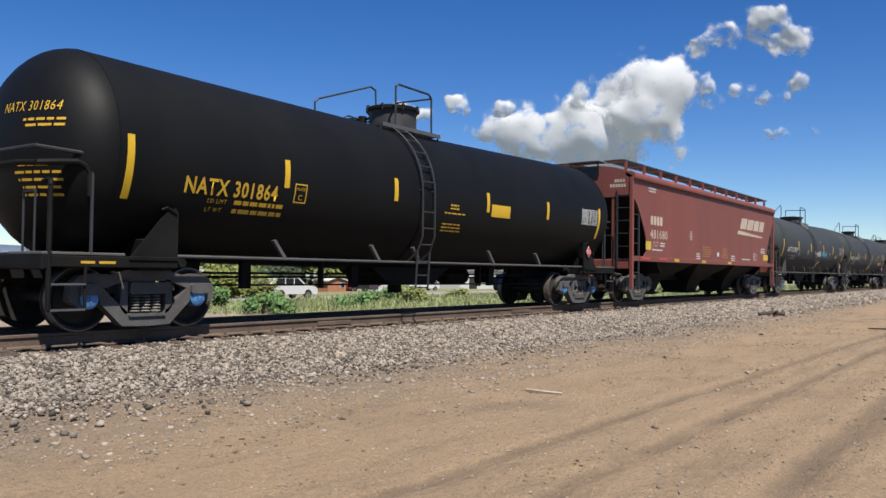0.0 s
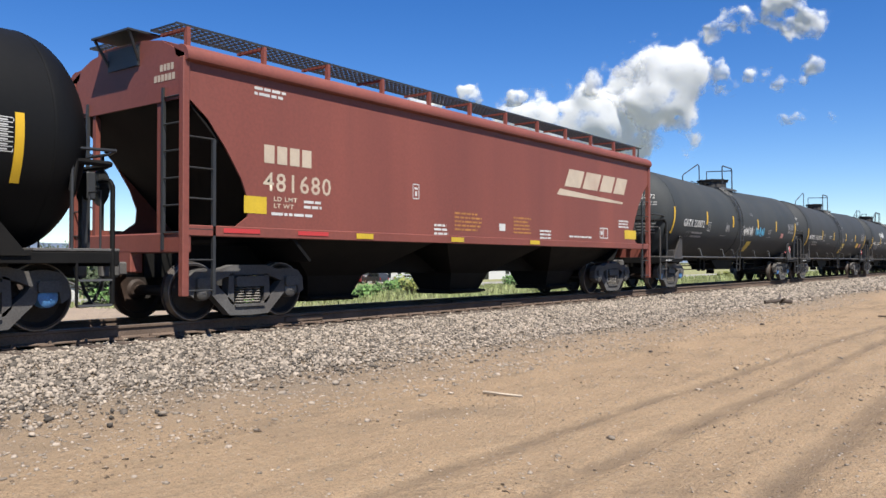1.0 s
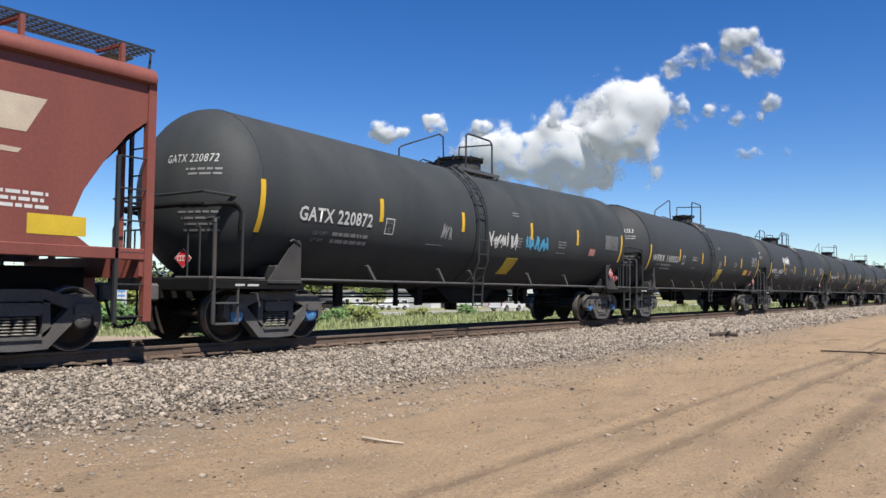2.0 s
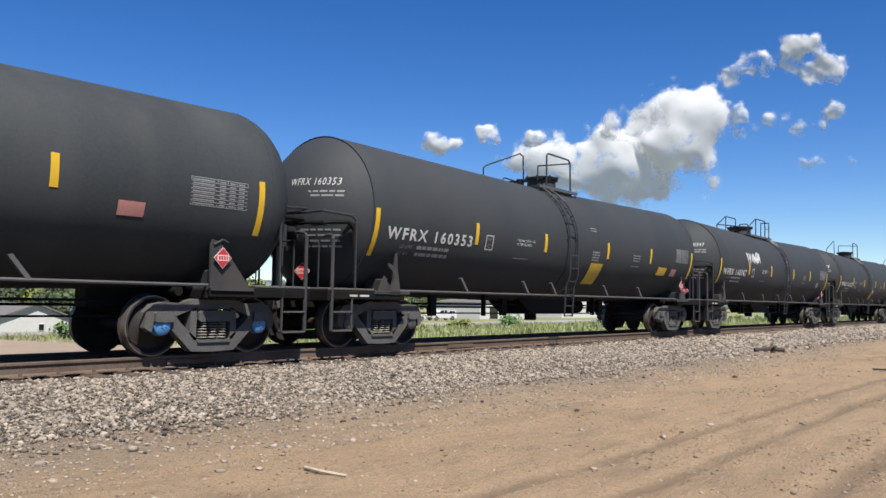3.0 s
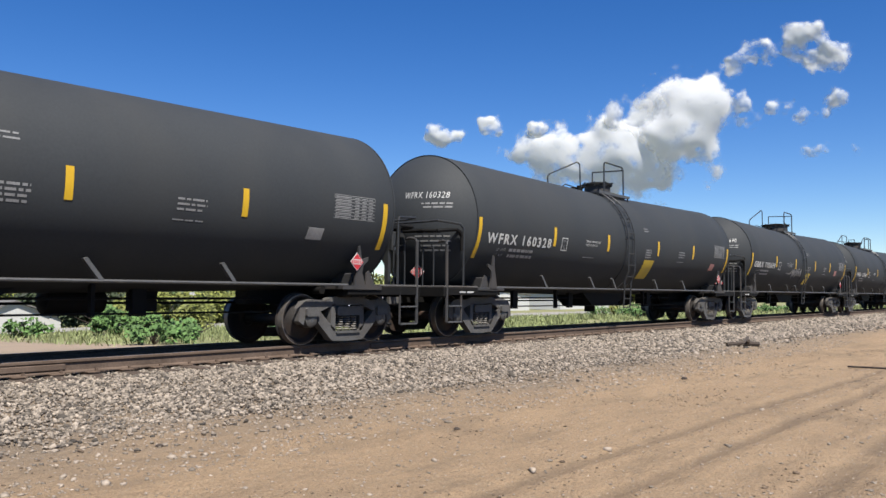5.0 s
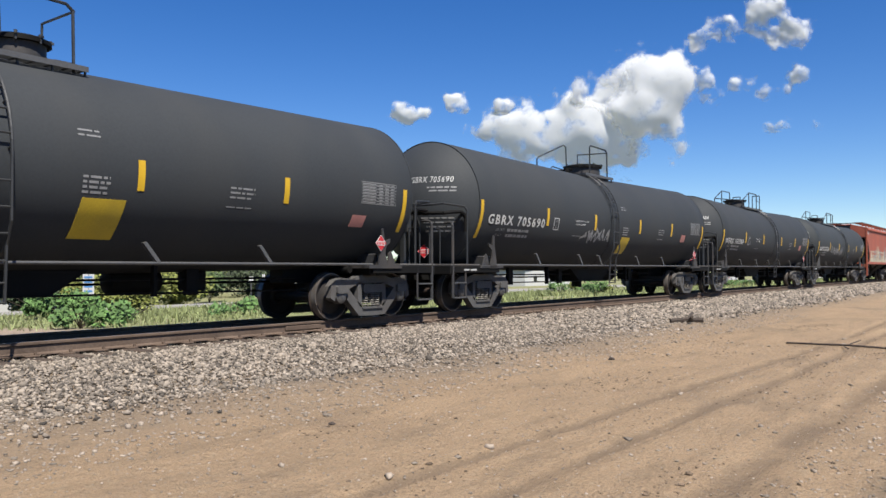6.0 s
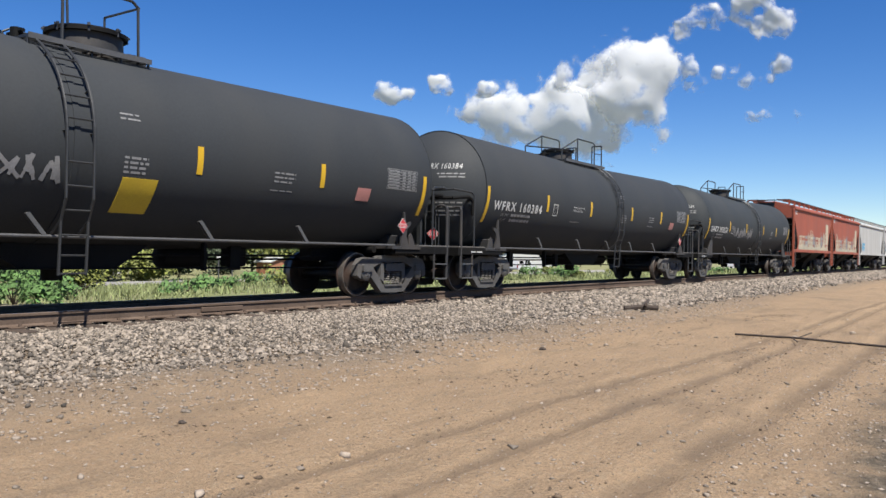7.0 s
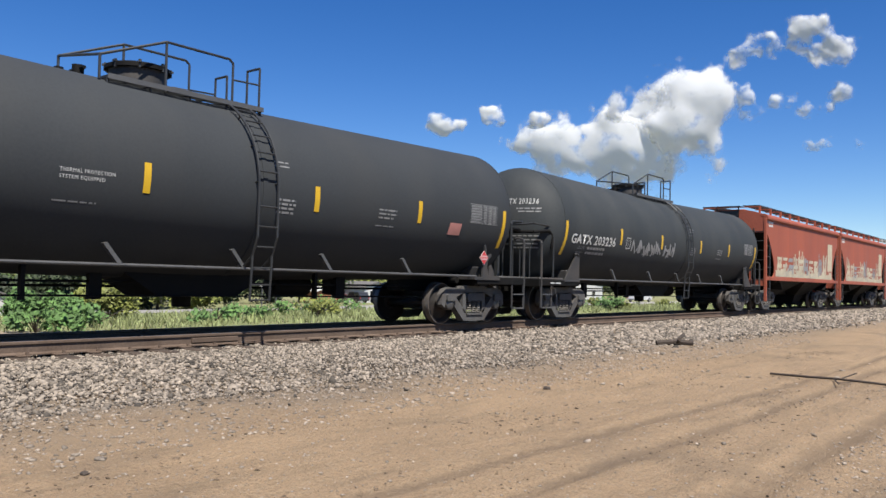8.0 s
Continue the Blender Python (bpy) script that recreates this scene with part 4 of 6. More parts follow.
    # pipe rail and its brackets along the near and far side
    for side in (-1, 1):
        part("side_pipe", lambda: Shape().tube([(0.2, side * 1.27, 1.08), (tc - 0.2, side * 1.27, 1.08)], 0.025, 8), GALV if side < 0 else FRAME_SHADE_BLACK, car, "grey side handrail pipe", None, ("side_pipe", tc, side))
    for x in (2.5, 4.98, 7.15, 9.1, 11.3) if cage else (2.38, 4.83, 6.12, 8.95, 11.15):
        part("pipe_bracket", lambda: Shape().prism([(-0.16, 0.3), (-0.1, 0.32), (0.16, 0.0), (0.1, -0.02)], -1.29, -1.22), GALV, car, "grey slanted pipe bracket", pose(x, 0, 1.08), "pipe_bracket")
    # stub sills, saddles, end platforms
    for xe, w in ((0.0, -1), (tc, 1)):
        k2 = ("end", w)
        m = pose(xe, 0, 0, 0, 0, 0 if w < 0 else 180)
        part("stub_sill", lambda: Shape().box(-1.72, 1.6, -0.18, 0.18, 0.72, 1.08, 0.02).box(-1.72, -1.6, -1.38, 1.38, 0.86, 1.07, 0.02).box(-0.3, 0.3, -1.3, 1.3, 0.86, 1.06, 0.03), FRAME_SHADE_BLACK, car, "black stub sill and end beam", m, "stub_sill")
        for side in (-1, 1):
            if dished:
                part("saddle", lambda: Shape().prism([(-0.14, 1.0), (0.16, 1.0), (0.13, 1.2), (0.08, 1.42), (0.06, 1.52), (0.05, 1.78), (0.02, 1.8), (-0.03, 1.55), (-0.2, 1.6), (-0.19, 1.53), (-0.07, 1.44), (-0.04, 1.3), (-0.1, 1.15)], side * 1.40, side * 1.36).prism([(-0.44, 1.0), (-0.16, 1.0), (-0.19, 1.3), (-0.26, 1.35), (-0.35, 1.2)], side * 1.36, side * 1.33).box(-0.55, 0.45, side * 1.4, side * 0.75, 1.0, 1.07, 0.01).box(-0.2, 0.1, side * 1.26, side * 0.75, 1.05, 1.3, 0.02), SILL_GREY, car, "curved steel tank saddle", m, ("saddle_hook", side))
            else:
                part("saddle", lambda: Shape().prism([(-0.5, 1.0), (0.3, 1.0), (0.3, 1.72), (0.26, 1.78), (0.14, 1.74), (0.06, 1.66)], side * 1.37, side * 1.33).box(-0.5, 0.3, side * 1.4, side * 0.75, 1.0, 1.06, 0.01).box(-0.2, 0.2, side * 1.26, side * 0.75, 1.05, 1.32, 0.02).tube([(0.26, side * 1.38, 1.7), (0.1, side * 1.38, 1.78), (0.0, side * 1.38, 1.74)], 0.02), SILL_GREY if paint is not TANK_BLACK else FRAME_SHADE_BLACK, car, "triangular steel saddle plate", m, ("saddle_plate", side))
            part("bolster_web", lambda: Shape().box(-0.12, 0.12, side * 1.3, side * 0.2, 0.86, 1.02, 0.01).cyl((0.62, side * 1.05, 0.98), (0.62, side * 0.85, 0.98), 0.07, 12), FRAME_SHADE_BLACK, car, "", m, ("bolster_web", side))
        for side in (-1, 1):
            part("end_deck", lambda: Shape().box(-1.72, -0.55, min(side * 0.5, side * 1.38), max(side * 0.5, side * 1.38), 1.06, 1.1, 0.008), CAST, car, "grey end walkway plate", m, ("end_deck", side))
        for side in (-1, 1):
            step = part("corner_step", lambda: Shape().tube([(-1.62, side * 1.36, 1.95), (-1.62, side * 1.36, 0.34)], 0.034, 8).tube([(-1.62, side * 1.36, 1.95), (-1.6, side * 1.33, 2.02), (-1.58, side * 1.22, 2.04), (-1.58, side * 1.1, 2.02)], 0.03, 8).tube([(-1.62, side * 1.36, 0.34), (-1.12, side * 1.36, 0.34), (-1.12, side * 1.36, 1.05)], 0.022), SILL_GREY if paint is not TANK_BLACK else FRAME_SHADE_BLACK, car, "dark pipe corner post with steps", m, ("step", side))
            for z in (0.34, 0.675):
                part("step_tread", lambda: Shape().box(-1.6, -1.13, side * 1.33, side * 1.40, -0.012, 0.014), GALV, step, "bright worn step tread", pose(0, 0, z), ("tread_bar", side))
        part("end_rail", lambda: Shape().tube([(-1.05, -1.36, 1.08), (-1.05, -1.36, 2.34), (-1.12, -1.33, 2.42), (-1.75, -1.2, 2.46), (-1.83, -0.9, 2.44), (-1.83, 0.9, 2.44), (-1.75, 1.2, 2.46), (-1.12, 1.33, 2.42), (-1.05, 1.36, 2.34), (-1.05, 1.36, 1.08)], 0.024), RAILING, car, "dark pipe end handrail", m, "end_rail")
        part("bent_pipe", lambda: Shape().tube([(-1.06, -1.33, 1.85), (-1.07, -1.33, 2.16), (-1.12, -1.32, 2.25), (-1.22, -1.3, 2.3), (-1.45, -1.24, 2.28), (-1.7, -1.15, 2.25), (-1.79, -0.85, 2.26), (-1.79, 0.85, 2.26), (-1.7, 1.15, 2.27), (-1.12, 1.32, 2.25), (-1.06, 1.33, 1.85)], 0.042, 8), FRAME_SHADE_BLACK, car, "thick black bent pipe under the rail", m, "bent_pipe")
        for side in (-1, 1):
            part("grab_iron", lambda: Shape().tube([(-1.64, side * 1.02, 1.08), (-1.64, side * 1.02, 1.9), (-1.64, side * 0.72, 1.9), (-1.64, side * 0.72, 1.08)], 0.016), RAILING, car, "", m, ("grab", side))
        coupler(car, xe + w * 1.74, w)
    # brake wheel on the rear end
    part("brake_wheel", lambda: Shape().lathe([(-0.015, 0.24), (0, 0.27), (0.015, 0.24), (0, 0.225)], 24, (tc + 1.9, -0.55, 2.0), "x").box(tc + 1.88, tc + 1.92, -0.8, -0.3, 1.985, 2.015).box(tc + 1.88, tc + 1.92, -0.565, -0.535, 1.75, 2.25).cyl((tc + 1.7, -0.55, 2.0), (tc + 1.92, -0.55, 2.0), 0.03, 8).box(tc + 1.62, tc + 1.76, -0.7, -0.4, 1.8, 2.2, 0.02).box(tc + 1.6, tc + 1.68, -0.6, -0.5, 1.1, 1.85), RAILING, car, "dark spoked hand brake wheel", None, ("brake_wheel", tc))
    # gear slung under the tank
    part("bottom_outlet", lambda: Shape().prism([(mid - 1.35, 0.98), (mid + 1.35, 0.98), (mid + 0.75, 0.6), (mid - 0.75, 0.6)], -0.5, 0.5).cyl((mid, 0, 0.65), (mid, 0, 0.42), 0.16, 14), FRAME_SHADE_BLACK, car, "black bottom outlet skid", None, ("outlet", tc))
    for y, z0, z1, r in ((-0.35, 0.83, 0.83, 0.02), (-0.6, 0.63, 0.60, 0.016), (0.4, 0.75, 0.75, 0.022)):
        part("brake_rod", lambda: Shape().tube([(1.4, y, z0), (tc - 1.4, y, z1)], r), FRAME_SHADE_BLACK, car, "", None, ("rod", tc, y))
    for x, wide, y in ((2.4, 0.1, -0.36), (4.03, 0.03, -0.6), (5.2, 0.1, -0.36), (9.43, 0.03, -0.6), (10.3, 0.12, -0.36)):
        part("rod_hanger", lambda: Shape().box(-wide, wide, -0.05, 0.05, 0.56, 1.05), FRAME_SHADE_BLACK, car, "", pose(x, y, 0), ("hanger", wide))
    part("air_reservoir", lambda: Shape().lathe([(mid + 2.0, 0.05), (mid + 2.05, 0.2), (mid + 2.95, 0.2), (mid + 3.0, 0.05)], 16, (0, 0.2, 0.8), "x").box(mid + 3.3, mid + 3.7, -0.2, 0.1, 0.62, 0.98, 0.03), FRAME_SHADE_BLACK, car, "", None, ("reservoir", tc))
    if placards:
        placard(car, pose(tc - 0.12, -1.42, 1.5))
        if look_kind != "old":
            placard(car, pose(-1.56, -0.5, 1.4, 0, 0, -72))
    part("end_mark", text_mesh(mark, 0.2, letter, lambda u, v: end_point(t, -0.12 - u, 3.0 + v), 0.95), letter, car, "small car number on the tank head")
    part("end_print", end_bars(t), small, car, "", None, ("end_print", tc, dished, lift))
    part("underframe_print", lambda: Shape().box(-1.2, -1.0, -1.385, -1.381, 0.95, 0.985).box(-0.94, -0.7, -1.385, -1.381, 0.95, 0.985), small if letter is YELLOW_LETTER else WHITE_LETTER, car, "", None, "underframe_print")
    part("side_sill", lambda: Shape().box(-1.7, 0.3, -1.38, -1.32, 0.9, 1.05, 0.01), FRAME_SHADE_BLACK, car, "", None, "side_sill")
    part("side_sill", lambda: Shape().box(tc - 0.3, tc + 1.7, -1.38, -1.32, 0.9, 1.05, 0.01), FRAME_SHADE_BLACK, car, "", None, ("side_sill", tc))
    wheels = truck(car, 0.0, cap) + truck(car, tc, cap)
    return car, x0, wheels


def end_point(t, y, z, out=0.006):
    """A point of the front head at (y, z)."""
    return Vector((t.x0 - t.bulge(math.hypot(y, z - t.zc(t.x0))) - out, y, z))


def end_bars(t):
    s = Shape()
    r = random.Random(4)
    for z, x0, x1, n in ((2.86, -1.15, -0.55, 1), (2.78, -1.15, -0.6, 1), (2.25, -0.95, -0.45, 1), (2.15, -1.1, -0.4, 1), (2.05, -1.1, -0.45, 1), (1.95, -1.05, -0.5, 1), (1.85, -1.05, -0.45, 1)):
        y = x0
        while y < x1:
            e = min(y + r.uniform(0.08, 0.2), x1)
            s.add([end_point(t, y, z), end_point(t, e, z), end_point(t, e, z + 0.035), end_point(t, y, z + 0.035)], [(0, 1, 2, 3)])
            y = e + 0.03
    return s


# ---- covered hopper cars ----
def hopper_car(x0, length, tc, paint, label, bays, detail):
    """A covered hopper: x runs from its front truck; the body overhangs 1.6 m at each end."""
    car = thing("covered_hopper_car", label, "hopper car", pose(x0, YC, ZR), "cars of the freight train")
    over = (length - tc) / 2
    a, b = -over, tc + over
    w, eave, sill = 1.55, 3.95, 1.30
    kk = (length, tc)

    # side sheets, with a curved cut at each end where the slope sheet begins
    def side(s_):
        curve = [(0.0, 3.32), (0.35, 3.05), (0.7, 2.62), (0.98, 2.2), (1.12, 1.85), (1.1, 1.62), (0.85, 1.45)]
        left = [(a + 0.06 + dx, z) for dx, z in curve]
        right = [(b - 0.06 - dx, z) for dx, z in reversed(curve)]
        poly = [(a, eave), (a, 3.36)] + left + right + [(b, 3.36), (b, eave)]
        return Shape().prism(poly, s_ * w, s_ * (w - 0.03))
    for s_ in (-1, 1):
        part("side_sheet", lambda: side(s_), paint, car, "", None, ("side", s_) + kk)
        part("side_sill", lambda: Shape().box(a, b, s_ * (w + 0.02), s_ * (w - 0.1), sill, 1.46, 0.01), paint, car, "", None, ("sill", s_) + kk)
        part("eave_rail", lambda: Shape().prism_x([(s_ * (w - 0.25), eave + 0.14), (s_ * (w - 0.06), eave + 0.14), (s_ * (w + 0.03), eave + 0.1), (s_ * (w + 0.085), eave + 0.03), (s_ * (w + 0.1), eave - 0.05), (s_ * (w + 0.085), eave - 0.09), (s_ * (w + 0.04), eave - 0.115), (s_ * (w + 0.0), eave - 0.12), (s_ * (w - 0.2), eave)], a, b), paint, car, "", None, ("eave", s_) + kk)
    part("roof", lambda: Shape().prism_x([(-w + 0.05, eave + 0.02), (-w + 0.1, eave + 0.12), (-1.0, eave + 0.27), (-0.45, eave + 0.36), (0.45, eave + 0.36), (1.0, eave + 0.27), (w - 0.1, eave + 0.12), (w - 0.05, eave + 0.02)], a + 0.02, b - 0.02), paint, car, "", None, ("roof",) + kk)
    part("hatch_cover", lambda: Shape().box(a + 1.0, b - 1.0, -0.33, 0.33, eave + 0.34, eave + 0.46, 0.03), paint, car, "", None, ("hatch",) + kk)
    for x, d in ((a, 1), (b, -1)):
        key = ("endsheet", d) + kk
        part("end_sheet", lambda: Shape().prism_x([(-w, 3.3), (w, 3.3), (w, eave), (1.0, eave + 0.26), (0.45, eave + 0.35), (-0.45, eave + 0.35), (-1.0, eave + 0.26), (-w, eave)], x, x + d * 0.03), paint, car, "", None, key)
        # the sheet's black is the shade below the end, put into its colour
        part("slope_sheet", lambda: Shape().prism([(x + d * 0.02, 3.32), (x + d * 0.05, 3.34), (x + d * 2.55, 0.95), (x + d * 2.5, 0.92)], -w + 0.04, w - 0.04), FRAME_SHADE_BLACK, car, "black slope sheet under the end", None, ("slope", d) + kk)
        part("end_brace", lambda: Shape().box(x, x + d * 2.3, -0.2, 0.2, 0.75, 1.1, 0.02).box(x, x + d * 0.14, -w, w, 1.05, 1.35, 0.02).box(x + d * 0.02, x + d * 0.1, -0.95, -0.86, 1.3, 3.3).box(x + d * 0.02, x + d * 0.1, 0.86, 0.95, 1.3, 3.3), paint, car, "", None, ("endframe", d) + kk)
        for s_ in (-1, 1):
            part("corner_post", lambda: Shape().box(x - d * 0.03, x + d * 0.08, s_ * (w + 0.03), s_ * (w - 0.08), 0.42 if s_ < 0 else 1.0, eave - 0.05, 0.01), paint, car, "", None, ("post", d, s_) + kk)

            def rungs():
                s = Shape()
                s.box(x + d * 0.5, x + d * 0.55, s_ * (w + 0.02), s_ * (w - 0.03), 0.42, 2.75)
                s.box(x - d * 0.03, x + d * 0.02, s_ * 1.03, s_ * 1.08, 1.1, 3.5)
                for q in range(6):
                    s.cyl((x, s_ * (w + 0.01), 0.5 + q * 0.45), (x + d * 0.53, s_ * (w + 0.01), 0.5 + q * 0.45), 0.013, 6)
                    s.cyl((x - d * 0.01, s_ * w, 1.35 + q * 0.4), (x - d * 0.01, s_ * 1.05, 1.35 + q * 0.4), 0.013, 6)
                return s
            part("ladder", rungs, RAILING, car, "steel corner ladder", None, ("ladder", d, s_) + kk)
        coupler(car, x - d * 0.14, -d)
    # discharge bays, black so that the colour carries the shade under the car
    for c in bays:
        for s_ in (1,):
            def bay():
                s = Shape()
                rings = [(2.0, w - 0.1, 1.32), (0.74, 0.62, 0.66), (0.57, 0.45, 0.26)]
                for (h0, d0, z0), (h1, d1, z1) in zip(rings, rings[1:]):
                    s.add([(c - h0, -d0, z0), (c + h0, -d0, z0), (c + h0, d0, z0), (c - h0, d0, z0), (c - h1, -d1, z1), (c + h1, -d1, z1), (c + h1, d1, z1), (c - h1, d1, z1)],
                          [(0, 1, 2, 3), (4, 7, 6, 5), (0, 4, 5, 1), (1, 5, 6, 2), (2, 6, 7, 3), (3, 7, 4, 0)])
                return s
            part("hopper_bay", bay, FRAME_SHADE_BLACK, car, "black discharge bay", None, ("bay", c) + kk)
            part("outlet_gate", lambda: Shape().box(c - 0.62, c + 0.62, -0.5, 0.5, 0.18, 0.28, 0.01).cyl((c - 0.65, -0.58, 0.24), (c + 0.65, -0.58, 0.24), 0.03, 8), FRAME_SHADE_BLACK, car, "", None, ("gate", c) + kk)
    part("center_sill", lambda: Shape().box(a + 0.2, b - 0.2, -0.25, 0.25, 0.68, 1.2), FRAME_SHADE_BLACK, car, "", None, ("cs",) + kk)

    # running board of open grating with its brackets
    def board(s_):
        s = Shape()
        y0, y1 = s_ * 0.55, s_ * 1.2
        z = eave + 0.5
        for q in range(7):
            y = y0 + (y1 - y0) * q / 6
            s.box(a + 0.1, b + 0.25, y - 0.005, y + 0.005, z, z + (0.04 if q in (0, 6) else 0.025))
        x = a + 0.1
        while x < b + 0.2:
            s.box(x, x + 0.008, min(y0, y1), max(y0, y1), z + 0.004, z + 0.03)
            x += 0.13
        return s
    for s_ in (-1, 1):
        part("running_board", lambda: board(s_), RAILING, car, "dark steel grating roof walkway", None, ("board", s_) + kk)
        n = int(length / 1.4)
        for q in range(n + 1):
            part("board_bracket", lambda: Shape().prism_x([(0.55, 0.5), (1.2, 0.5), (1.24, 0.5), (1.24, 0.06), (1.16, 0.08), (1.16, 0.46), (0.55, 0.46)], -0.03, 0.03) if s_ > 0 else Shape().prism_x([(-0.55, 0.5), (-1.2, 0.5), (-1.24, 0.5), (-1.24, 0.06), (-1.16, 0.08), (-1.16, 0.46), (-0.55, 0.46)], -0.03, 0.03), paint, car, "", pose(a + 0.3 + q * (length - 0.6) / n, 0, eave), ("bracket", s_))
    part("end_board", lambda: Shape().box(a - 0.26, a + 0.3, -0.52, 0.52, eave + 0.46, eave + 0.49).tube([(a - 0.22, -0.48, eave + 0.46), (a + 0.01, -0.4, eave + 0.02)], 0.025).tube([(a - 0.22, 0.48, eave + 0.46), (a + 0.01, 0.4, eave + 0.02)], 0.025).box(a - 0.03, a, -0.42, 0.42, eave - 0.02, eave + 0.3), RAILING, car, "dark grating end walkway", None, ("end_board",) + kk)
    part("end_board", lambda: Shape().box(b - 0.1, b + 0.3, -0.58, 0.58, eave + 0.5, eave + 0.53), RAILING, car, "dark grating end walkway", None, ("end_board2",) + kk)
    part("grab_iron", lambda: Shape().tube([(b + 0.2, -1.1, eave - 0.1), (b + 0.25, -1.1, eave + 0.5)], 0.02), RAILING, car, "", None, ("end_grab",) + kk)
    Y = -w - 0.004

    def plate(x0_, x1_, z0, z1, lean=0.0, o=0.0):
        return [(x0_, Y - o, z0), (x1_, Y - o, z0), (x1_ + lean, Y - o, z1), (x0_ + lean, Y - o, z1)], [(0, 1, 2, 3)]

    def bars(xx, zz, ww, lines, pitch, h, seed):
        r = random.Random(seed)
        s = Shape()
        for q in range(lines):
            x, end = xx, xx + ww * r.uniform(0.75, 1)
            while x < end:
                e = min(x + r.uniform(0.06, 0.25), end)
                s.add(*plate(x, e, zz - q * pitch, zz - q * pitch + h))
                x = e + 0.03
        return s
    detail(car, part, Shape, plate, bars, a, b, Y)
    wheels = truck(car, 0.0, CAP_GREY) + truck(car, tc, CAP_GREY)
    return car, x0, wheels


def red_detail(car, part_, S, plate, bars, a, b, Y):
    flat = lambda x, z: (lambda u, v: Vector((x + u, Y, z + v)))
    # owner's mark as plain blocks, the number below it
    s = S()
    for q in range(4):
        x = -0.1 + q * 0.27
        s.add(*plate(x, x + 0.21, 2.5, 2.79))
    part_("owner_mark", s, CREAM, car, "four plain cream blocks")
    part_("car_number", text_mesh("481680", 0.42, CREAM, flat(-0.12, 2.06), 1.5, 0.004), CREAM, car, "cream car number")
    for body, z, wide in (("LD LMT", 1.9, 0.5), ("LT WT", 1.79, 0.42)):
        part_("capacity_mark", text_mesh(body, 0.1, CREAM, flat(0.1, z), wide, 0.002), CREAM, car)
    # slanted emblem with its underline
    s = S()
    for x0_, x1_ in ((9.75, 10.6), (10.72, 11.6), (11.72, 12.48), (12.6, 13.3)):
        s.add(*plate(x0_, x1_, 2.86, 3.32, 0.26))
    part_("emblem", s, CREAM, car, "slanted cream block emblem")
    part_("emblem_underline", S().add([(9.35, Y, 2.62), (13.2, Y, 2.58), (13.25, Y, 2.64), (9.5, Y, 2.78)], [(0, 1, 2, 3)]), CREAM, car, "cream wedge underline")
    for x, z, n, seed, ww in ((0.75, 1.9, 2, 1, 0.5), (0.05, 1.67, 1, 2, 0.9), (-0.3, 3.64, 2, 3, 0.8), (4.3, 1.64, 3, 4, 0.5), (8.5, 1.65, 3, 5, 0.6), (10.0, 1.55, 1, 6, 1.3), (12.95, 2.07, 3, 7, 0.8)):
        part_("stencil_print", bars(x, z, ww, n, 0.085, 0.045, seed), WHITE_LETTER, car, "small white stencil print")
    for x, seed, ww in ((5.0, 21, 1.05), (7.3, 22, 0.8)):
        part_("caution_print", bars(x, 1.92, ww, 5, 0.085, 0.04, seed), FADED_YELLOW, car, "yellow stencilled warning print")
    part_("reflector", S().add(*plate(-0.5, -0.05, 1.68, 1.95)), YELLOW_PAINT, car, "yellow reflector panel")
    part_("reflector", S().add(*plate(13.35, 14.15, 1.58, 1.84)), YELLOW_PAINT, car, "yellow reflector panel")
    for x in (2.0, 4.85, 8.0):
        part_("sill_reflector", S().add(*plate(x, x + 0.45, 1.335, 1.43, 0, 0.025)), YELLOW_PAINT, car, "yellow sill reflector")
    for x in (-0.9, 0.6):
        part_("sill_reflector", S().add(*plate(x, x + 0.7, 1.36, 1.43, 0, 0.025)), REFLECT_RED, car, "red sill reflector")
    s = S()
    for x0_, x1_, z0, z1 in ((0, 0.2, 0, 0.02), (0, 0.2, 0.28, 0.3), (0, 0.02, 0, 0.3), (0.18, 0.2, 0, 0.3), (0.05, 0.15, 0.19, 0.23), (0.07, 0.13, 0.06, 0.15)):
        s.add(*plate(3.62 + x0_, 3.62 + x1_, 2.15 + z0, 2.15 + z1))
    part_("plate_mark", s, WHITE_LETTER, car, "small framed plate mark")
    s = S()
    for x0_, x1_, z0, z1 in ((0, 0.5, 0, 0.03), (0, 0.5, 0.27, 0.3), (0, 0.03, 0, 0.3), (0.47, 0.5, 0, 0.3), (0.2, 0.23, 0, 0.3), (0.06, 0.17, 0.1, 0.2)):
        s.add(*plate(11.75 + x0_, 11.75 + x1_, 1.56 + z0, 1.56 + z1))
    part_("inspection_frame", s, WHITE_LETTER, car, "white framed inspection marks")
    part_("white_tag", S().add(*plate(6.7, 6.95, 1.62, 1.78)), WHITE_LETTER, car, "white tag")
    e = S()
    for z, y0, y1 in ((3.75, -1.3, -0.95), (3.6, -1.33, -0.85)):
        y = y0
        while y < y1:
            e.add([(a - 0.004, y, z), (a - 0.004, y + 0.07, z), (a - 0.004, y + 0.07, z + 0.1), (a - 0.004, y, z + 0.1)], [(0, 1, 2, 3)])
            y += 0.09
    part_("end_mark", e, CREAM, car, "small cream number bars on the end")


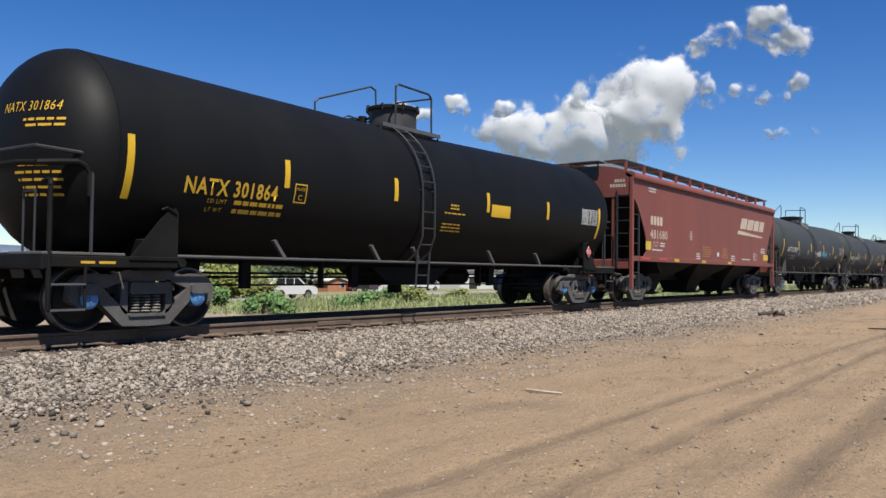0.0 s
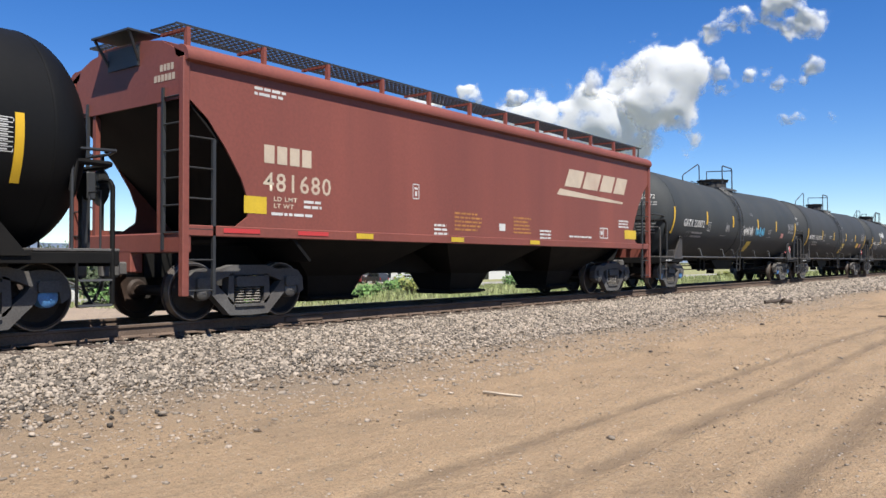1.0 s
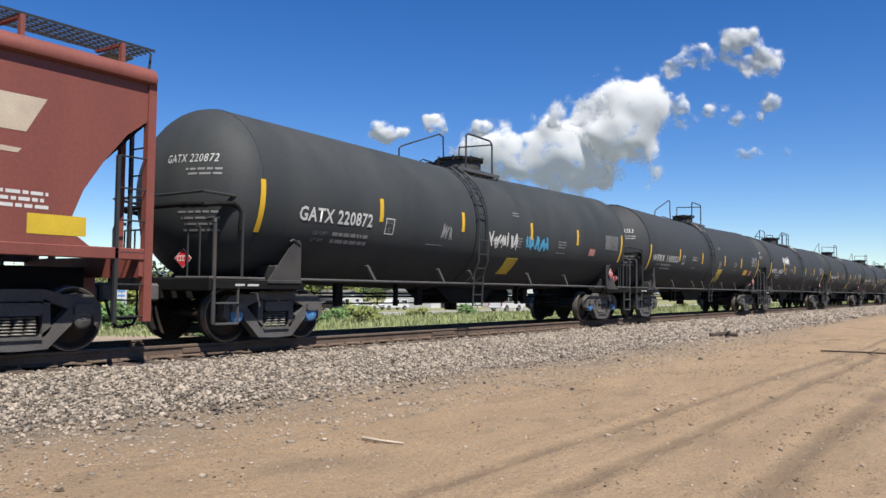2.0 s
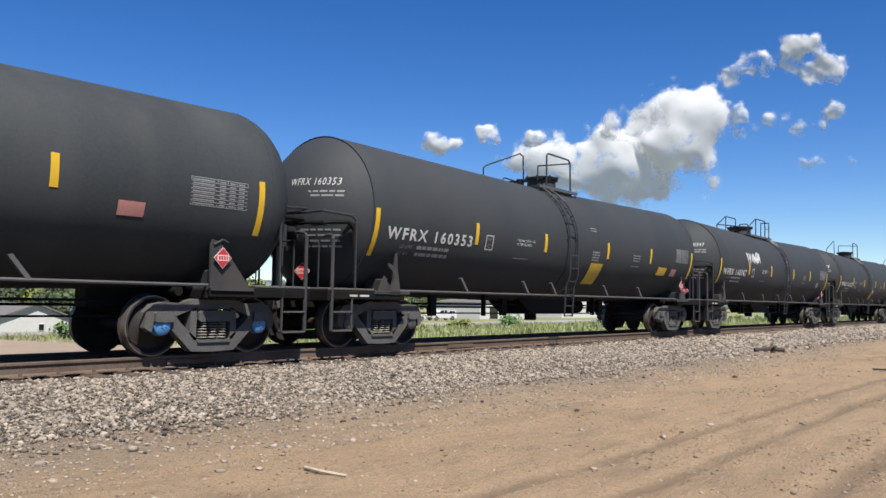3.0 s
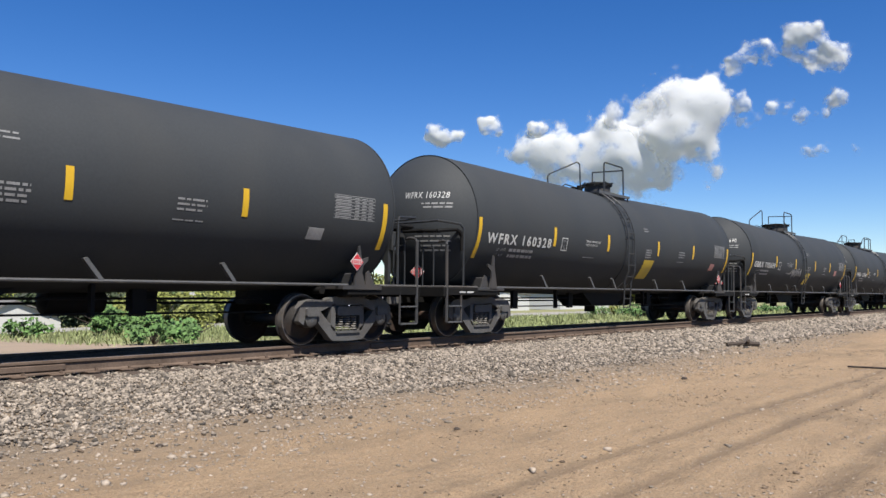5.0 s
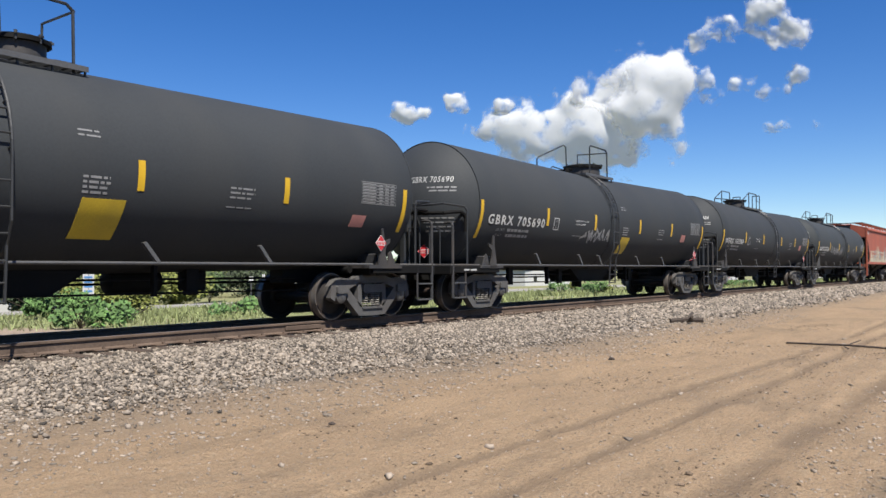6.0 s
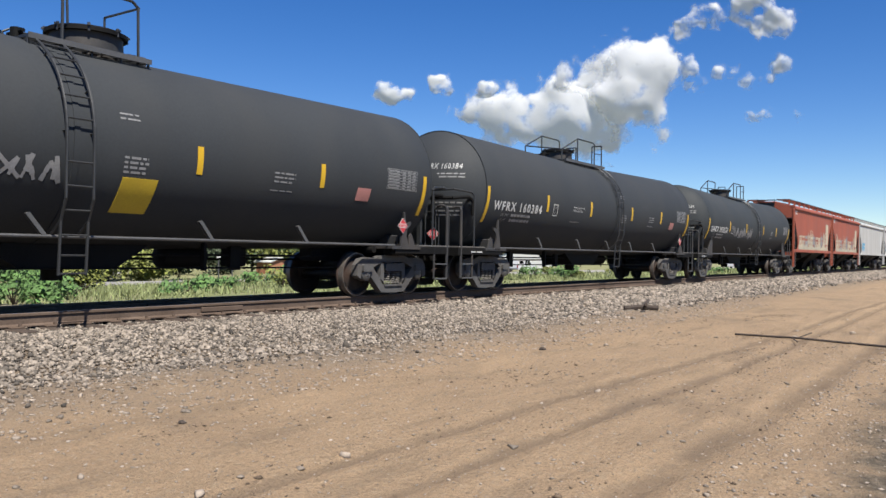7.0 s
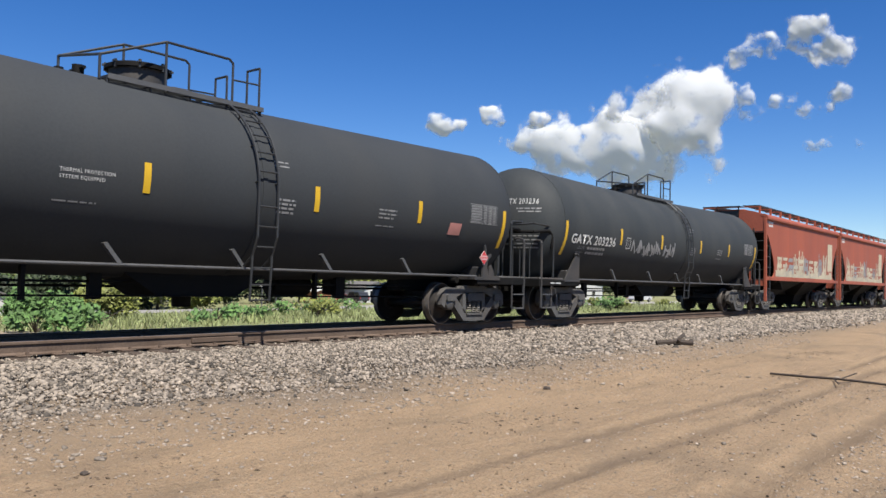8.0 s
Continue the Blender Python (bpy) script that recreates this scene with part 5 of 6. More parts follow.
def graffiti_detail(seed, white):
    def detail(car, part_, S, plate, bars, a, b, Y):
        r = random.Random(seed)
        band = S()
        x = a + 1.35
        while x < b - 1.5:
            e = x + r.uniform(0.25, 0.6)
            band.add(*plate(x, e, 1.48, r.uniform(1.66, 1.85), r.uniform(-0.05, 0.05)))
            x = e - 0.02
        if not white:
            part_("graffiti_band", band, GRAFFITI_CREAM, car, "pale sprayed band along the sill")
        n = 2 if white else int((b - a - 3.4) / 0.85)
        for q in range(n):
            s = S()
            x = a + 1.5 + 0.85 * q
            top = 2.35 + 0.35 * math.sin(q * 1.3 + seed)
            for c in range(4):
                p = x + 0.19 * c + r.uniform(-0.04, 0.04)
                s.add(*plate(p, p + r.uniform(0.1, 0.2), r.uniform(1.55, 1.85), top + r.uniform(-0.25, 0.12), r.uniform(-0.12, 0.2), 0.0006 * (c + 1)))
            for z in (1.9, 2.2):
                s.add(*plate(x, x + 0.66, z + r.uniform(-0.1, 0.1), z + 0.14, 0.08, 0.0036 + 0.0004 * (z > 2)))
            part_("graffiti", s, (GRAFFITI_CREAM, GRAFFITI_CREAM, DIM_LETTER)[q % 3] if not white else GRAFFITI_BLUE, car, "sprayed block letter shape, unreadable")
        part_("patch", S().add(*plate(b - 2.2, b - 1.3, 1.9, 3.3, 0.1)), GRAFFITI_CREAM if not white else WHITE_LETTER, car, "pale repainted patch")
        part_("stencil_print", bars(a + 0.35, 3.7, 0.8, 2, 0.13, 0.09, seed), WHITE_LETTER, car, "white number bars")
    return detail


# ---- the train, front to rear ----
TRAIN = []
YP = YELLOW_PAINT
TRAIN.append(tank_car(6.96, 13.9, "NATX 301864", TANK_BLACK, YELLOW_LETTER, "old", "black tank car with yellow stencilled car number", CAP_BLUE,
                      dict(panels=[(8.55, 9.36, 2.17, 2.45, 0.0, YELLOW, "warning_panel", "bright yellow warning panel")], prints=[(6.95, 2.3, 0.42, 2, 0.07, 0.035, 31), (6.75, 2.13, 1.05, 1, 0.07, 0.03, 32), (6.75, 1.9, 0.75, 3, 0.07, 0.03, 33)])))
TRAIN.append(hopper_car(25.05, 16.72, 13.55, HOPPER_RED, "oxide red covered hopper car with cream emblem blocks", (2.45, 6.87, 11.25), red_detail))
TRAIN.append(tank_car(43.14, 14.2, "GATX 220872", TANK_WORN, WHITE_LETTER, "gatx", "worn grey tank car with white and blue graffiti", CAP_BLUE,
                      dict(panels=[(7.5, 8.05, 1.35, 1.75, 0.1, YP, "warning_panel", "faded yellow panel"), (12.3, 12.7, 2.0, 2.2, 0.0, PINK, "faded_panel", "faded pink panel")],
                           graffiti=[(6.5, 1.95, 1.5, 0.42, GRAFFITI_WHITE, 5, 9, 0.022), (8.3, 2.0, 1.3, 0.36, GRAFFITI_BLUE, 6, 8, 0.035), (2.5 + 2.0, 2.05, 0.4, 0.35, DIM_LETTER, 9, 3, 0.02)])))
TRAIN.append(tank_car(61.2, 14.1, "WFRX 160353", TANK_GREY, WHITE_LETTER, "new", "dark grey tank car with white number and yellow panels", CAP_GREY,
                      dict(panels=[(7.68, 8.34, 1.42, 1.97, 0.06, YP, "warning_panel", "yellow warning panel"), (12.05, 12.68, 1.8, 2.04, 0.05, YELLOW, "warning_panel", "small yellow panel"), (13.1, 13.48, 1.8, 2.02, 0.03, PINK, "faded_panel", "faded pink panel")])))
TRAIN.append(tank_car(79.3, 14.1, "WFRX 160347", TANK_GREY, WHITE_LETTER, "cage", "dark grey tank car with white graffiti tag", CAP_GREY,
                      dict(graffiti=[(2.25, 2.55, 1.7, 0.5, GRAFFITI_WHITE, 11, 10, 0.03)], panels=[(12.75, 13.1, 1.85, 2.05, 0.02, DIM_LETTER, "faded_panel", "faded grey panel")])))
TRAIN.append(tank_car(97.6, 14.1, "WFRX 160328", TANK_GREY, WHITE_LETTER, "new", "dark grey tank car with one yellow panel", CAP_GREY,
                      dict(panels=[(7.68, 8.34, 1.42, 1.97, 0.06, YP, "warning_panel", "yellow warning panel"), (13.1, 13.48, 1.8, 2.02, 0.03, PINK, "faded_panel", "faded pink panel")])))
TRAIN.append(tank_car(115.72, 14.1, "GBRX 705690", TANK_GREY, WHITE_LETTER, "new", "dark grey tank car with faint chalky graffiti", CAP_GREY,
                      dict(panels=[(7.22, 7.82, 1.46, 1.97, 0.06, YP, "warning_panel", "yellow panel with a grey corner"), (12.4, 12.8, 1.95, 2.2, 0.02, PINK, "faded_panel", "faded red panel")], graffiti=[(4.5, 1.75, 1.9, 0.42, DIM_LETTER, 15, 6, 0.03)])))
TRAIN.append(tank_car(133.65, 13.9, "WFRX 160384", TANK_GREY, WHITE_LETTER, "cage", "dark grey tank car with white number", CAP_GREY,
                      dict(panels=[(12.4, 12.8, 1.95, 2.2, 0.02, PINK, "faded_panel", "faded red panel")])))
TRAIN.append(tank_car(151.6, 13.9, "GATX 203236", TANK_WORN, WHITE_LETTER, "cage", "worn grey tank car with pale graffiti", CAP_GREY,
                      dict(graffiti=[(3.2, 1.85, 3.2, 0.5, DIM_LETTER, 19, 12, 0.035)]), placards=False))
TRAIN.append(hopper_car(168.95, 12.3, 9.1, HOPPER_ORANGE, "faded orange-red covered hopper car with cream graffiti", (2.3, 6.8), graffiti_detail(3, False)))
TRAIN.append(hopper_car(181.85, 12.3, 9.1, HOPPER_ORANGE, "orange-red covered hopper car with pale graffiti", (2.3, 6.8), graffiti_detail(8, False)))
TRAIN.append(hopper_car(194.85, 15.5, 12.3, HOPPER_WHITE, "white covered hopper car", (2.3, 6.15, 10.0), graffiti_detail(9, True)))
TRAIN.append(hopper_car(211.4, 15.5, 12.3, HOPPER_WHITE, "white covered hopper car far back in the train", (2.3, 6.15, 10.0), graffiti_detail(12, True)))


# ---- clouds ----
def cloud(az, el, puffs, seed, label, dist=2600.0, thin=1.0):
    """A relief of rounded puffs heaped up, far off. puffs: rows of across, up, radius in metres."""
    r = np.random.default_rng(seed)
    d = Vector((math.cos(radians(el)) * math.cos(radians(az)), math.cos(radians(el)) * math.sin(radians(az)), math.sin(radians(el))))
    right = Vector((math.sin(radians(az)), -math.cos(radians(az)), 0))
    up = right.cross(d)
    p = np.array(puffs, float)
    big = p[:, 2].max()
    lo, hi = (p[:, :2] - p[:, 2:]).min(0) - 45, (p[:, :2] + p[:, 2:]).max(0) + 45
    step = 2.2 if big < 60 else 3.2
    us, vs = np.arange(lo[0], hi[0], step), np.arange(lo[1], hi[1], step)
    U, V = np.meshgrid(us, vs, indexing="ij")

    def dome(h, cu, cv, rad, base=0.0):
        q = rad * rad - (U - cu) ** 2 - (V - cv) ** 2
        return np.where(q > 0, np.maximum(h, base + np.sqrt(np.maximum(q, 0))), h)
    H = np.zeros_like(U)
    for cu, cv, rad in p:
        H = dome(H, cu, cv, rad * 0.92)
    for share, many in ((0.45, 7), (0.26, 10), (0.15, 14)):
        base = H.copy()
        for cu, cv, rad in p:
            for _ in range(many):
                a, e = r.uniform(0, 6.283), r.uniform(0.1, 1) ** 0.5
                u, v, s = cu + math.cos(a) * e * rad * 0.95, cv + math.sin(a) * e * rad * 0.95, rad * share * r.uniform(0.6, 1.25)
                i, j = int(np.clip((u - lo[0]) / step, 0, len(us) - 1)), int(np.clip((v - lo[1]) / step, 0, len(vs) - 1))
                H = dome(H, u, v, s, base[i, j] * 0.93 - s * 0.25)
    cover = (H > 0.5).astype(float)
    for _ in range(60 if big > 60 else 22 if big > 35 else 10):
        cover[1:-1, 1:-1] = (cover[1:-1, 1:-1] + cover[:-2, 1:-1] + cover[2:, 1:-1] + cover[1:-1, :-2] + cover[1:-1, 2:]) / 5
    for _ in range(90 if big > 60 else 34):
        H[1:-1, 1:-1] = (H[1:-1, 1:-1] * 2 + H[:-2, 1:-1] + H[2:, 1:-1] + H[1:-1, :-2] + H[1:-1, 2:]) / 6
    o = np.array(d) * dist
    P = o + U[..., None] * np.array(right) + V[..., None] * np.array(up) - (H * 0.58)[..., None] * np.array(d)
    nv = len(vs)
    i, j = np.meshgrid(np.arange(len(us) - 1), np.arange(nv - 1), indexing="ij")
    k = (i * nv + j).ravel()
    f = np.stack((k, k + nv, k + nv + 1, k + 1), -1)
    hf = H.ravel()
    f = f[(cover.ravel()[f] > 0.01).any(1)]
    me = bpy.data.meshes.new("cloud")
    me.from_pydata(P.reshape(-1, 3).tolist(), [], f.tolist())
    at = me.attributes.new("depth", "FLOAT", "POINT")
    at.data.foreach_set("value", ((cover + np.minimum(H / 160.0, 0.25)).ravel() * thin).astype(np.float32))
    me.shade_smooth()
    me.materials.append(CLOUD)
    return tagged(new("cloud", me), label, "cloud", kind="structure")


cloud(25.6, 11.0, [(-337, -56, 40), (-286, -40, 46), (-225, -41, 57), (-264, -91, 46), (-175, -81, 63), (-186, -126, 34), (-120, -49, 63), (-55, -18, 68), (-23, -84, 80), (-87, -116, 57), (20, -52, 80), (63, -108, 68), (10, -145, 48), (-66, -155, 34), (84, -141, 46),
                   (9, 41, 36), (61, 55, 51), (103, 96, 57)], 1, "large heaped white cumulus cloud")
cloud(25.6, 11.0, [(144, 110, 51), (185, 110, 44), (226, 92, 57), (242, 49, 51), (175, 51, 80), (124, -1, 80), (166, -23, 63), (40, 88, 28), (-39, 58, 25), (256, 112, 23), (228, -67, 32), (212, -24, 34), (239, -116, 23)], 12, "towering heap of a white cumulus cloud", 2560.0)
cloud(14.3, 15.6, [(-183, -15, 32), (-144, 7, 28), (-106, 23, 28), (-87, -9, 23), (-64, 8, 25)], 2, "thin torn cloud wisp", thin=0.62)
cloud(14.3, 15.6, [(-22, 24, 40), (1, 51, 40), (33, 47, 34), (64, -20, 50), (82, -17, 32), (28, -26, 28)], 8, "broken white cloud puff", thin=0.8)
cloud(14.6, 11.3, [(-192, 89, 21), (-158, 66, 32), (-183, 41, 21), (-179, 12, 19), (-134, 17, 25), (-76, 42, 21), (0, 16, 25), (-29, 30, 17), (72, 52, 17), (108, 59, 25), (54, 14, 18)], 3, "scattered small cloud puffs", thin=0.6)
cloud(35.2, 11.8, [(-177, -24, 30), (-149, -41, 27), (-109, -35, 19)], 4, "small white cloud puff", thin=0.9)
cloud(31.95, 11.5, [(-147, 14, 34), (-170, 6, 21), (-125, -5, 18)], 5, "small white cloud puff", thin=0.9)
cloud(28.5, 11.5, [(-156, 0, 27)], 6, "small white cloud puff", thin=0.9)
cloud(14.4, 8.8, [(44, 21, 21), (-2, 27, 18), (129, 24, 16)], 7, "thin cloud shred", thin=0.55)


# ---- ground litter ----
def litter(name, label, category, mat, pts, r, twigs=()):
    s = Shape()
    for a, b in zip(pts, pts[1:]):
        s.cyl(a, b, r, 7)
    for line in twigs:
        for a, b in zip(line, line[1:]):
            s.cyl(a, b, r * 0.6, 6)
    return tagged(new(name, s.mesh(name, mat)), label, category)


litter("stick", "bleached pale stick lying on the dirt", "stick", PALE_WOOD, [(8.2, 4.78, 0.012), (8.17, 4.55, 0.016), (8.2, 4.30, 0.012)], 0.014)
litter("log", "short dark broken branch at the ballast's foot", "log", BARK, [(28.2, 7.45, 0.06), (28.5, 7.1, 0.1), (28.7, 6.75, 0.08)], 0.07, [[(28.5, 7.1, 0.1), (29.6, 7.35, 0.22)], [(28.4, 7.0, 0.1), (28.0, 6.8, 0.2)]])
litter("branch", "long thin dark branch lying across the yard", "branch", BARK, [(23.75, 3.5, 0.02), (23.6, 2.9, 0.035), (23.5, 2.4, 0.05), (23.4, 1.7, 0.035), (23.25, 0.9, 0.03), (23.1, 0.3, 0.03)], 0.019, [[(23.5, 2.4, 0.05), (23.9, 2.25, 0.12)], [(23.55, 2.5, 0.04), (23.0, 2.3, 0.03)]])
for x, y, s_ in ((10.4, 6.4, 0.06), (12.9, 4.9, 0.055), (19.3, 5.05, 0.09), (9.9, 4.5, 0.035), (5.0, 4.9, 0.045), (4.1, 4.7, 0.035), (13.4, 7.8, 0.06), (21.0, 8.0, 0.07), (6.3, 4.4, 0.03), (7.4, 5.0, 0.035)):
    s_ *= 0.62
    bm = bmesh.new()
    bmesh.ops.create_icosphere(bm, subdivisions=2, radius=s_)
    for v in bm.verts:
        v.co *= 1 + 0.35 * noise.noise(v.co * (1.7 / s_) + Vector((x, y, 0)))
        v.co.z *= 0.55
    me = bpy.data.meshes.new("rock")
    bm.to_mesh(me)
    bm.free()
    me.materials.append(PEBBLE if s_ < 0.031 else BARK)
    ob = tagged(new("rock" if s_ < 0.031 else "dirt_clod", me), "pale stone on the dirt" if s_ < 0.031 else "dark clod of earth on the dirt", "rock")
    ob.location = (x, y, land(x, y) + bumps(x, y) + s_ * 0.2)


# ---- beyond the track ----
def level(y, x=100):
    return land(x, y)


def road_shape():
    xs, ys = [-400, 58, 63, 68, 73, 78, 900], [44.5, 55, 59, 64]
    p = [(x, y, land(x, y) + 0.04) for x in xs for y in ys]
    f = [(i * 4 + j, i * 4 + 4 + j, i * 4 + 5 + j, i * 4 + 1 + j) for i in range(6) for j in range(3)]
    return Shape().add(p, f)


road = new("road", road_shape().mesh("road", ASPHALT))
tagged(road, "pale two-lane road behind the railway", "road", kind="structure")


def grass_field():
    """Blades of tall grass on the verge beyond the track."""
    v, f = [], []
    for x0, x1, y0, y1, n, h in ((20, 30, 17, 43, 4200, 0.34), (28, 70, 18, 43, 19000, 0.36), (70, 200, 18, 43, 11000, 0.45), (28, 120, 15.5, 20, 2000, 0.2), (10, 30, 15.5, 20, 300, 0.15)):
        for _ in range(n):
            x, y = nrng.uniform(x0, x1), nrng.uniform(y0, y1)
            if noise.noise((x * 0.12, y * 0.2, 2)) < -0.25:
                continue
            z = land(x, y)
            hh = h * nrng.uniform(0.35, 1.3) * (0.75 + 0.9 * noise.noise((x * 0.3, y * 0.35, 5)))
            a, w = nrng.uniform(0, 3.14), 0.017 * (1 + x / 60)
            dx, dy = w * math.cos(a), w * math.sin(a)
            lx, ly = nrng.uniform(-0.2, 0.2), nrng.uniform(-0.2, 0.2)
            o = len(v)
            v += [(x - dx, y - dy, z), (x + dx, y + dy, z), (x + lx * 0.5 + dx * 0.7, y + ly * 0.5 + dy * 0.7, z + hh * 0.6), (x + lx * 0.5 - dx * 0.7, y + ly * 0.5 - dy * 0.7, z + hh * 0.6), (x + lx, y + ly, z + hh)]
            f += [(o, o + 1, o + 2, o + 3), (o + 3, o + 2, o + 4)]
    me = bpy.data.meshes.new("tall_grass")
    me.from_pydata(v, [], f)
    me.materials.append(GRASS)
    tagged(new("tall_grass", me), "tall dry yellow-green grass on the verge", "grass", kind="stuff")


grass_field()


def leaves(shape, centre, rad, n, size, r, flat=1.0):
    """Leaf clumps thrown round a centre."""
    for _ in range(n):
        d = Vector((r.gauss(0, 1), r.gauss(0, 1), r.gauss(0, 1))).normalized() * rad * r.uniform(0.55, 1.05)
        c = Vector(centre) + Vector((d.x, d.y, d.z * flat))
        u = Vector((r.gauss(0, 1), r.gauss(0, 1), r.gauss(0, 1))).normalized() * size * r.uniform(0.6, 1.3)
        w = u.orthogonal().normalized() * size * r.uniform(0.4, 0.8)
        k = u.cross(w).normalized() * size * 0.25
        shape.add([c - u, c + w + k, c + u, c - w + k], [(0, 1, 2, 3)])


def bush(x, y, w, h, mat, label, n=700, seed=1, size=0.12, name="bush"):
    r = random.Random(seed)
    ob = thing(name, label, "bush", pose(x, y, level(y)))
    st = Shape()
    for _ in range(7):
        st.cyl((0, 0, 0), (r.uniform(-0.35, 0.35) * w, r.uniform(-0.3, 0.3) * w, h * r.uniform(0.5, 0.85)), 0.03, 5, 0.01)
    part("stem", st, BARK, ob)
    s = Shape()
    for _ in range(9):
        rad = r.uniform(0.2, 0.34) * min(w, h * 1.6)
        leaves(s, (r.uniform(-0.42, 0.42) * w, r.uniform(-0.3, 0.3) * w * 0.6, r.uniform(0.25, 0.72) * h), rad, n // 9, size, r, 0.8)
    part("foliage", s, mat, ob)
    return ob


def tree(x, y, h, w, mat, label, seed, trunk=0.22):
    r = random.Random(seed)
    ob = thing("tree", label, "tree", pose(x, y, level(y, x)))
    t = Shape()
    t.cyl((0, 0, -0.2), (0.1, 0, h * 0.35), trunk, 10, trunk * 0.7)
    tips = []
    for q in range(7):
        a = q * 0.9 + r.uniform(-0.3, 0.3)
        m = Vector((0.1, 0, h * r.uniform(0.22, 0.4)))
        e = m + Vector((math.cos(a) * w * 0.3, math.sin(a) * w * 0.3, h * r.uniform(0.2, 0.42)))
        t.cyl(m, e, trunk * 0.45, 6, trunk * 0.15)
        tips.append(e)
    part("trunk", t, BARK, ob)
    s = Shape()
    for e in tips + [Vector((0, 0, h * 0.8)), Vector((0, 0, h * 0.62)), Vector((w * 0.2, 0, h * 0.5)), Vector((-w * 0.22, 0, h * 0.5))]:
        leaves(s, e, w * r.uniform(0.16, 0.26), 110, 0.34, r)
    part("crown", s, mat, ob)
    return ob


bush(26.7, 36.2, 4.8, 1.35, WEED, "low dense green bush at the edge of the lot", 1600, 1, 0.13)
bush(28.7, 33.4, 2.4, 2.1, LEAF_OLIVE, "tall feathery grey-green bush", 1300, 2, 0.1)
for x, y, w, h, seed in ((21.5, 24.5, 2.6, 0.7, 61), (24.5, 27.0, 3.2, 0.8, 62), (30.5, 28.0, 3.0, 0.8, 63), (34.5, 30.5, 3.6, 0.9, 64), (23.0, 37.5, 3.0, 0.9, 65)):
    bush(x, y, w, h, WEED, "green weeds growing in the verge", 420, seed, 0.12, "weed_clump")
for q in range(16):
    x = 38 + q * 5.3 + rng.uniform(-1.5, 1.5)
    bush(x, rng.uniform(26, 42), rng.uniform(2.0, 4.5), rng.uniform(0.6, 1.15), WEED if q % 3 else LEAF_OLIVE, "green weeds growing in the verge", 420, 10 + q, 0.12, "weed_clump")
for x, y, h, w, mat, seed in ((52, 118, 9, 9, LEAF_DARK, 1), (60, 150, 10, 9, LEAF, 2), (58, 88, 4.6, 5.5, LEAF_OLIVE, 3), (61.5, 88, 4.4, 5, LEAF_OLIVE, 31), (65, 90, 4.2, 5, LEAF_OLIVE, 32), (48, 92, 5.5, 5, LEAF_DARK, 33), (46, 104, 6.5, 6, LEAF_DARK, 34), (70, 96, 5.0, 6, LEAF, 35), (52, 100, 6, 6, LEAF, 36), (86, 150, 9, 10, LEAF_DARK, 4), (98, 128, 7, 8, LEAF, 5), (112, 140, 9, 10, LEAF_DARK, 6), (125, 128, 8, 9, LEAF, 7), (104, 100, 5, 6, LEAF_OLIVE, 8), (140, 130, 9, 10, LEAF_DARK, 9),
                              (160, 125, 8, 10, LEAF, 10), (185, 130, 9, 11, LEAF_DARK, 11), (38, 140, 9, 9, LEAF, 12), (215, 125, 8, 10, LEAF_DARK, 13), (66, 165, 12, 10, LEAF_DARK, 14), (95, 170, 11, 11, LEAF, 15), (130, 165, 11, 12, LEAF_DARK, 16), (28, 150, 10, 9, LEAF_DARK, 17), (250, 130, 9, 12, LEAF, 18), (76, 150, 9, 9, LEAF_DARK, 19)):
    tree(x, y, h, w, mat, "leafy green tree with an uneven crown behind the road", seed)


# a thick belt of trees behind the houses
BELT = [tree(20, 150, 9, 11, LEAF_DARK, "dark leafy tree in the belt behind the houses", 51), tree(28, 144, 8, 10, LEAF, "leafy green tree in the belt behind the houses", 52), tree(36, 152, 8.5, 11, LEAF_OLIVE, "olive green tree in the belt behind the houses", 53)]
for q in range(46):
    x, y = 44 + q * 6.6 + rng.uniform(-2, 2), 138 + rng.uniform(-12, 22)
    tagged(copy_thing(BELT[q % 3], pose(x, y, level(y, x) - 0.3, 0, 0, rng.uniform(0, 360))), group="tree belt")
for q in range(15):
    x, y = 47 + q * 5.2 + rng.uniform(-1.5, 1.5), 103 + rng.uniform(-3, 5)
    tagged(copy_thing(BELT[(q * 2) % 3], pose(x, y, level(y, x) - 1.2, 0, 0, rng.uniform(0, 360))), group="tree belt")
for x, y, w, h, mat, seed, what in ((51.6, 75, 5.4, 4.4, LEAF_OLIVE, 71, "tall clipped yellow-green hedge"), (62.5, 76, 7.0, 4.4, LEAF_OLIVE, 72, "wide olive green hedge"), (46.5, 76.5, 5.0, 5.0, LEAF_DARK, 73, "dark shrub beside a hedge"), (57, 80, 4.0, 4.0, LEAF_DARK, 74, "dark green shrub beside a fence"), (69, 80, 5.0, 4.2, LEAF, 75, "leafy green shrub by the road"), (86, 93, 7.0, 4.6, LEAF_DARK, 76, "dark green shrub by the brick building")):
    ob = bush(x, y, w, h, mat, what, 2600, seed, 0.26, "hedge" if "hedge" in what else "shrub")
    ob.location.z = level(y, x)


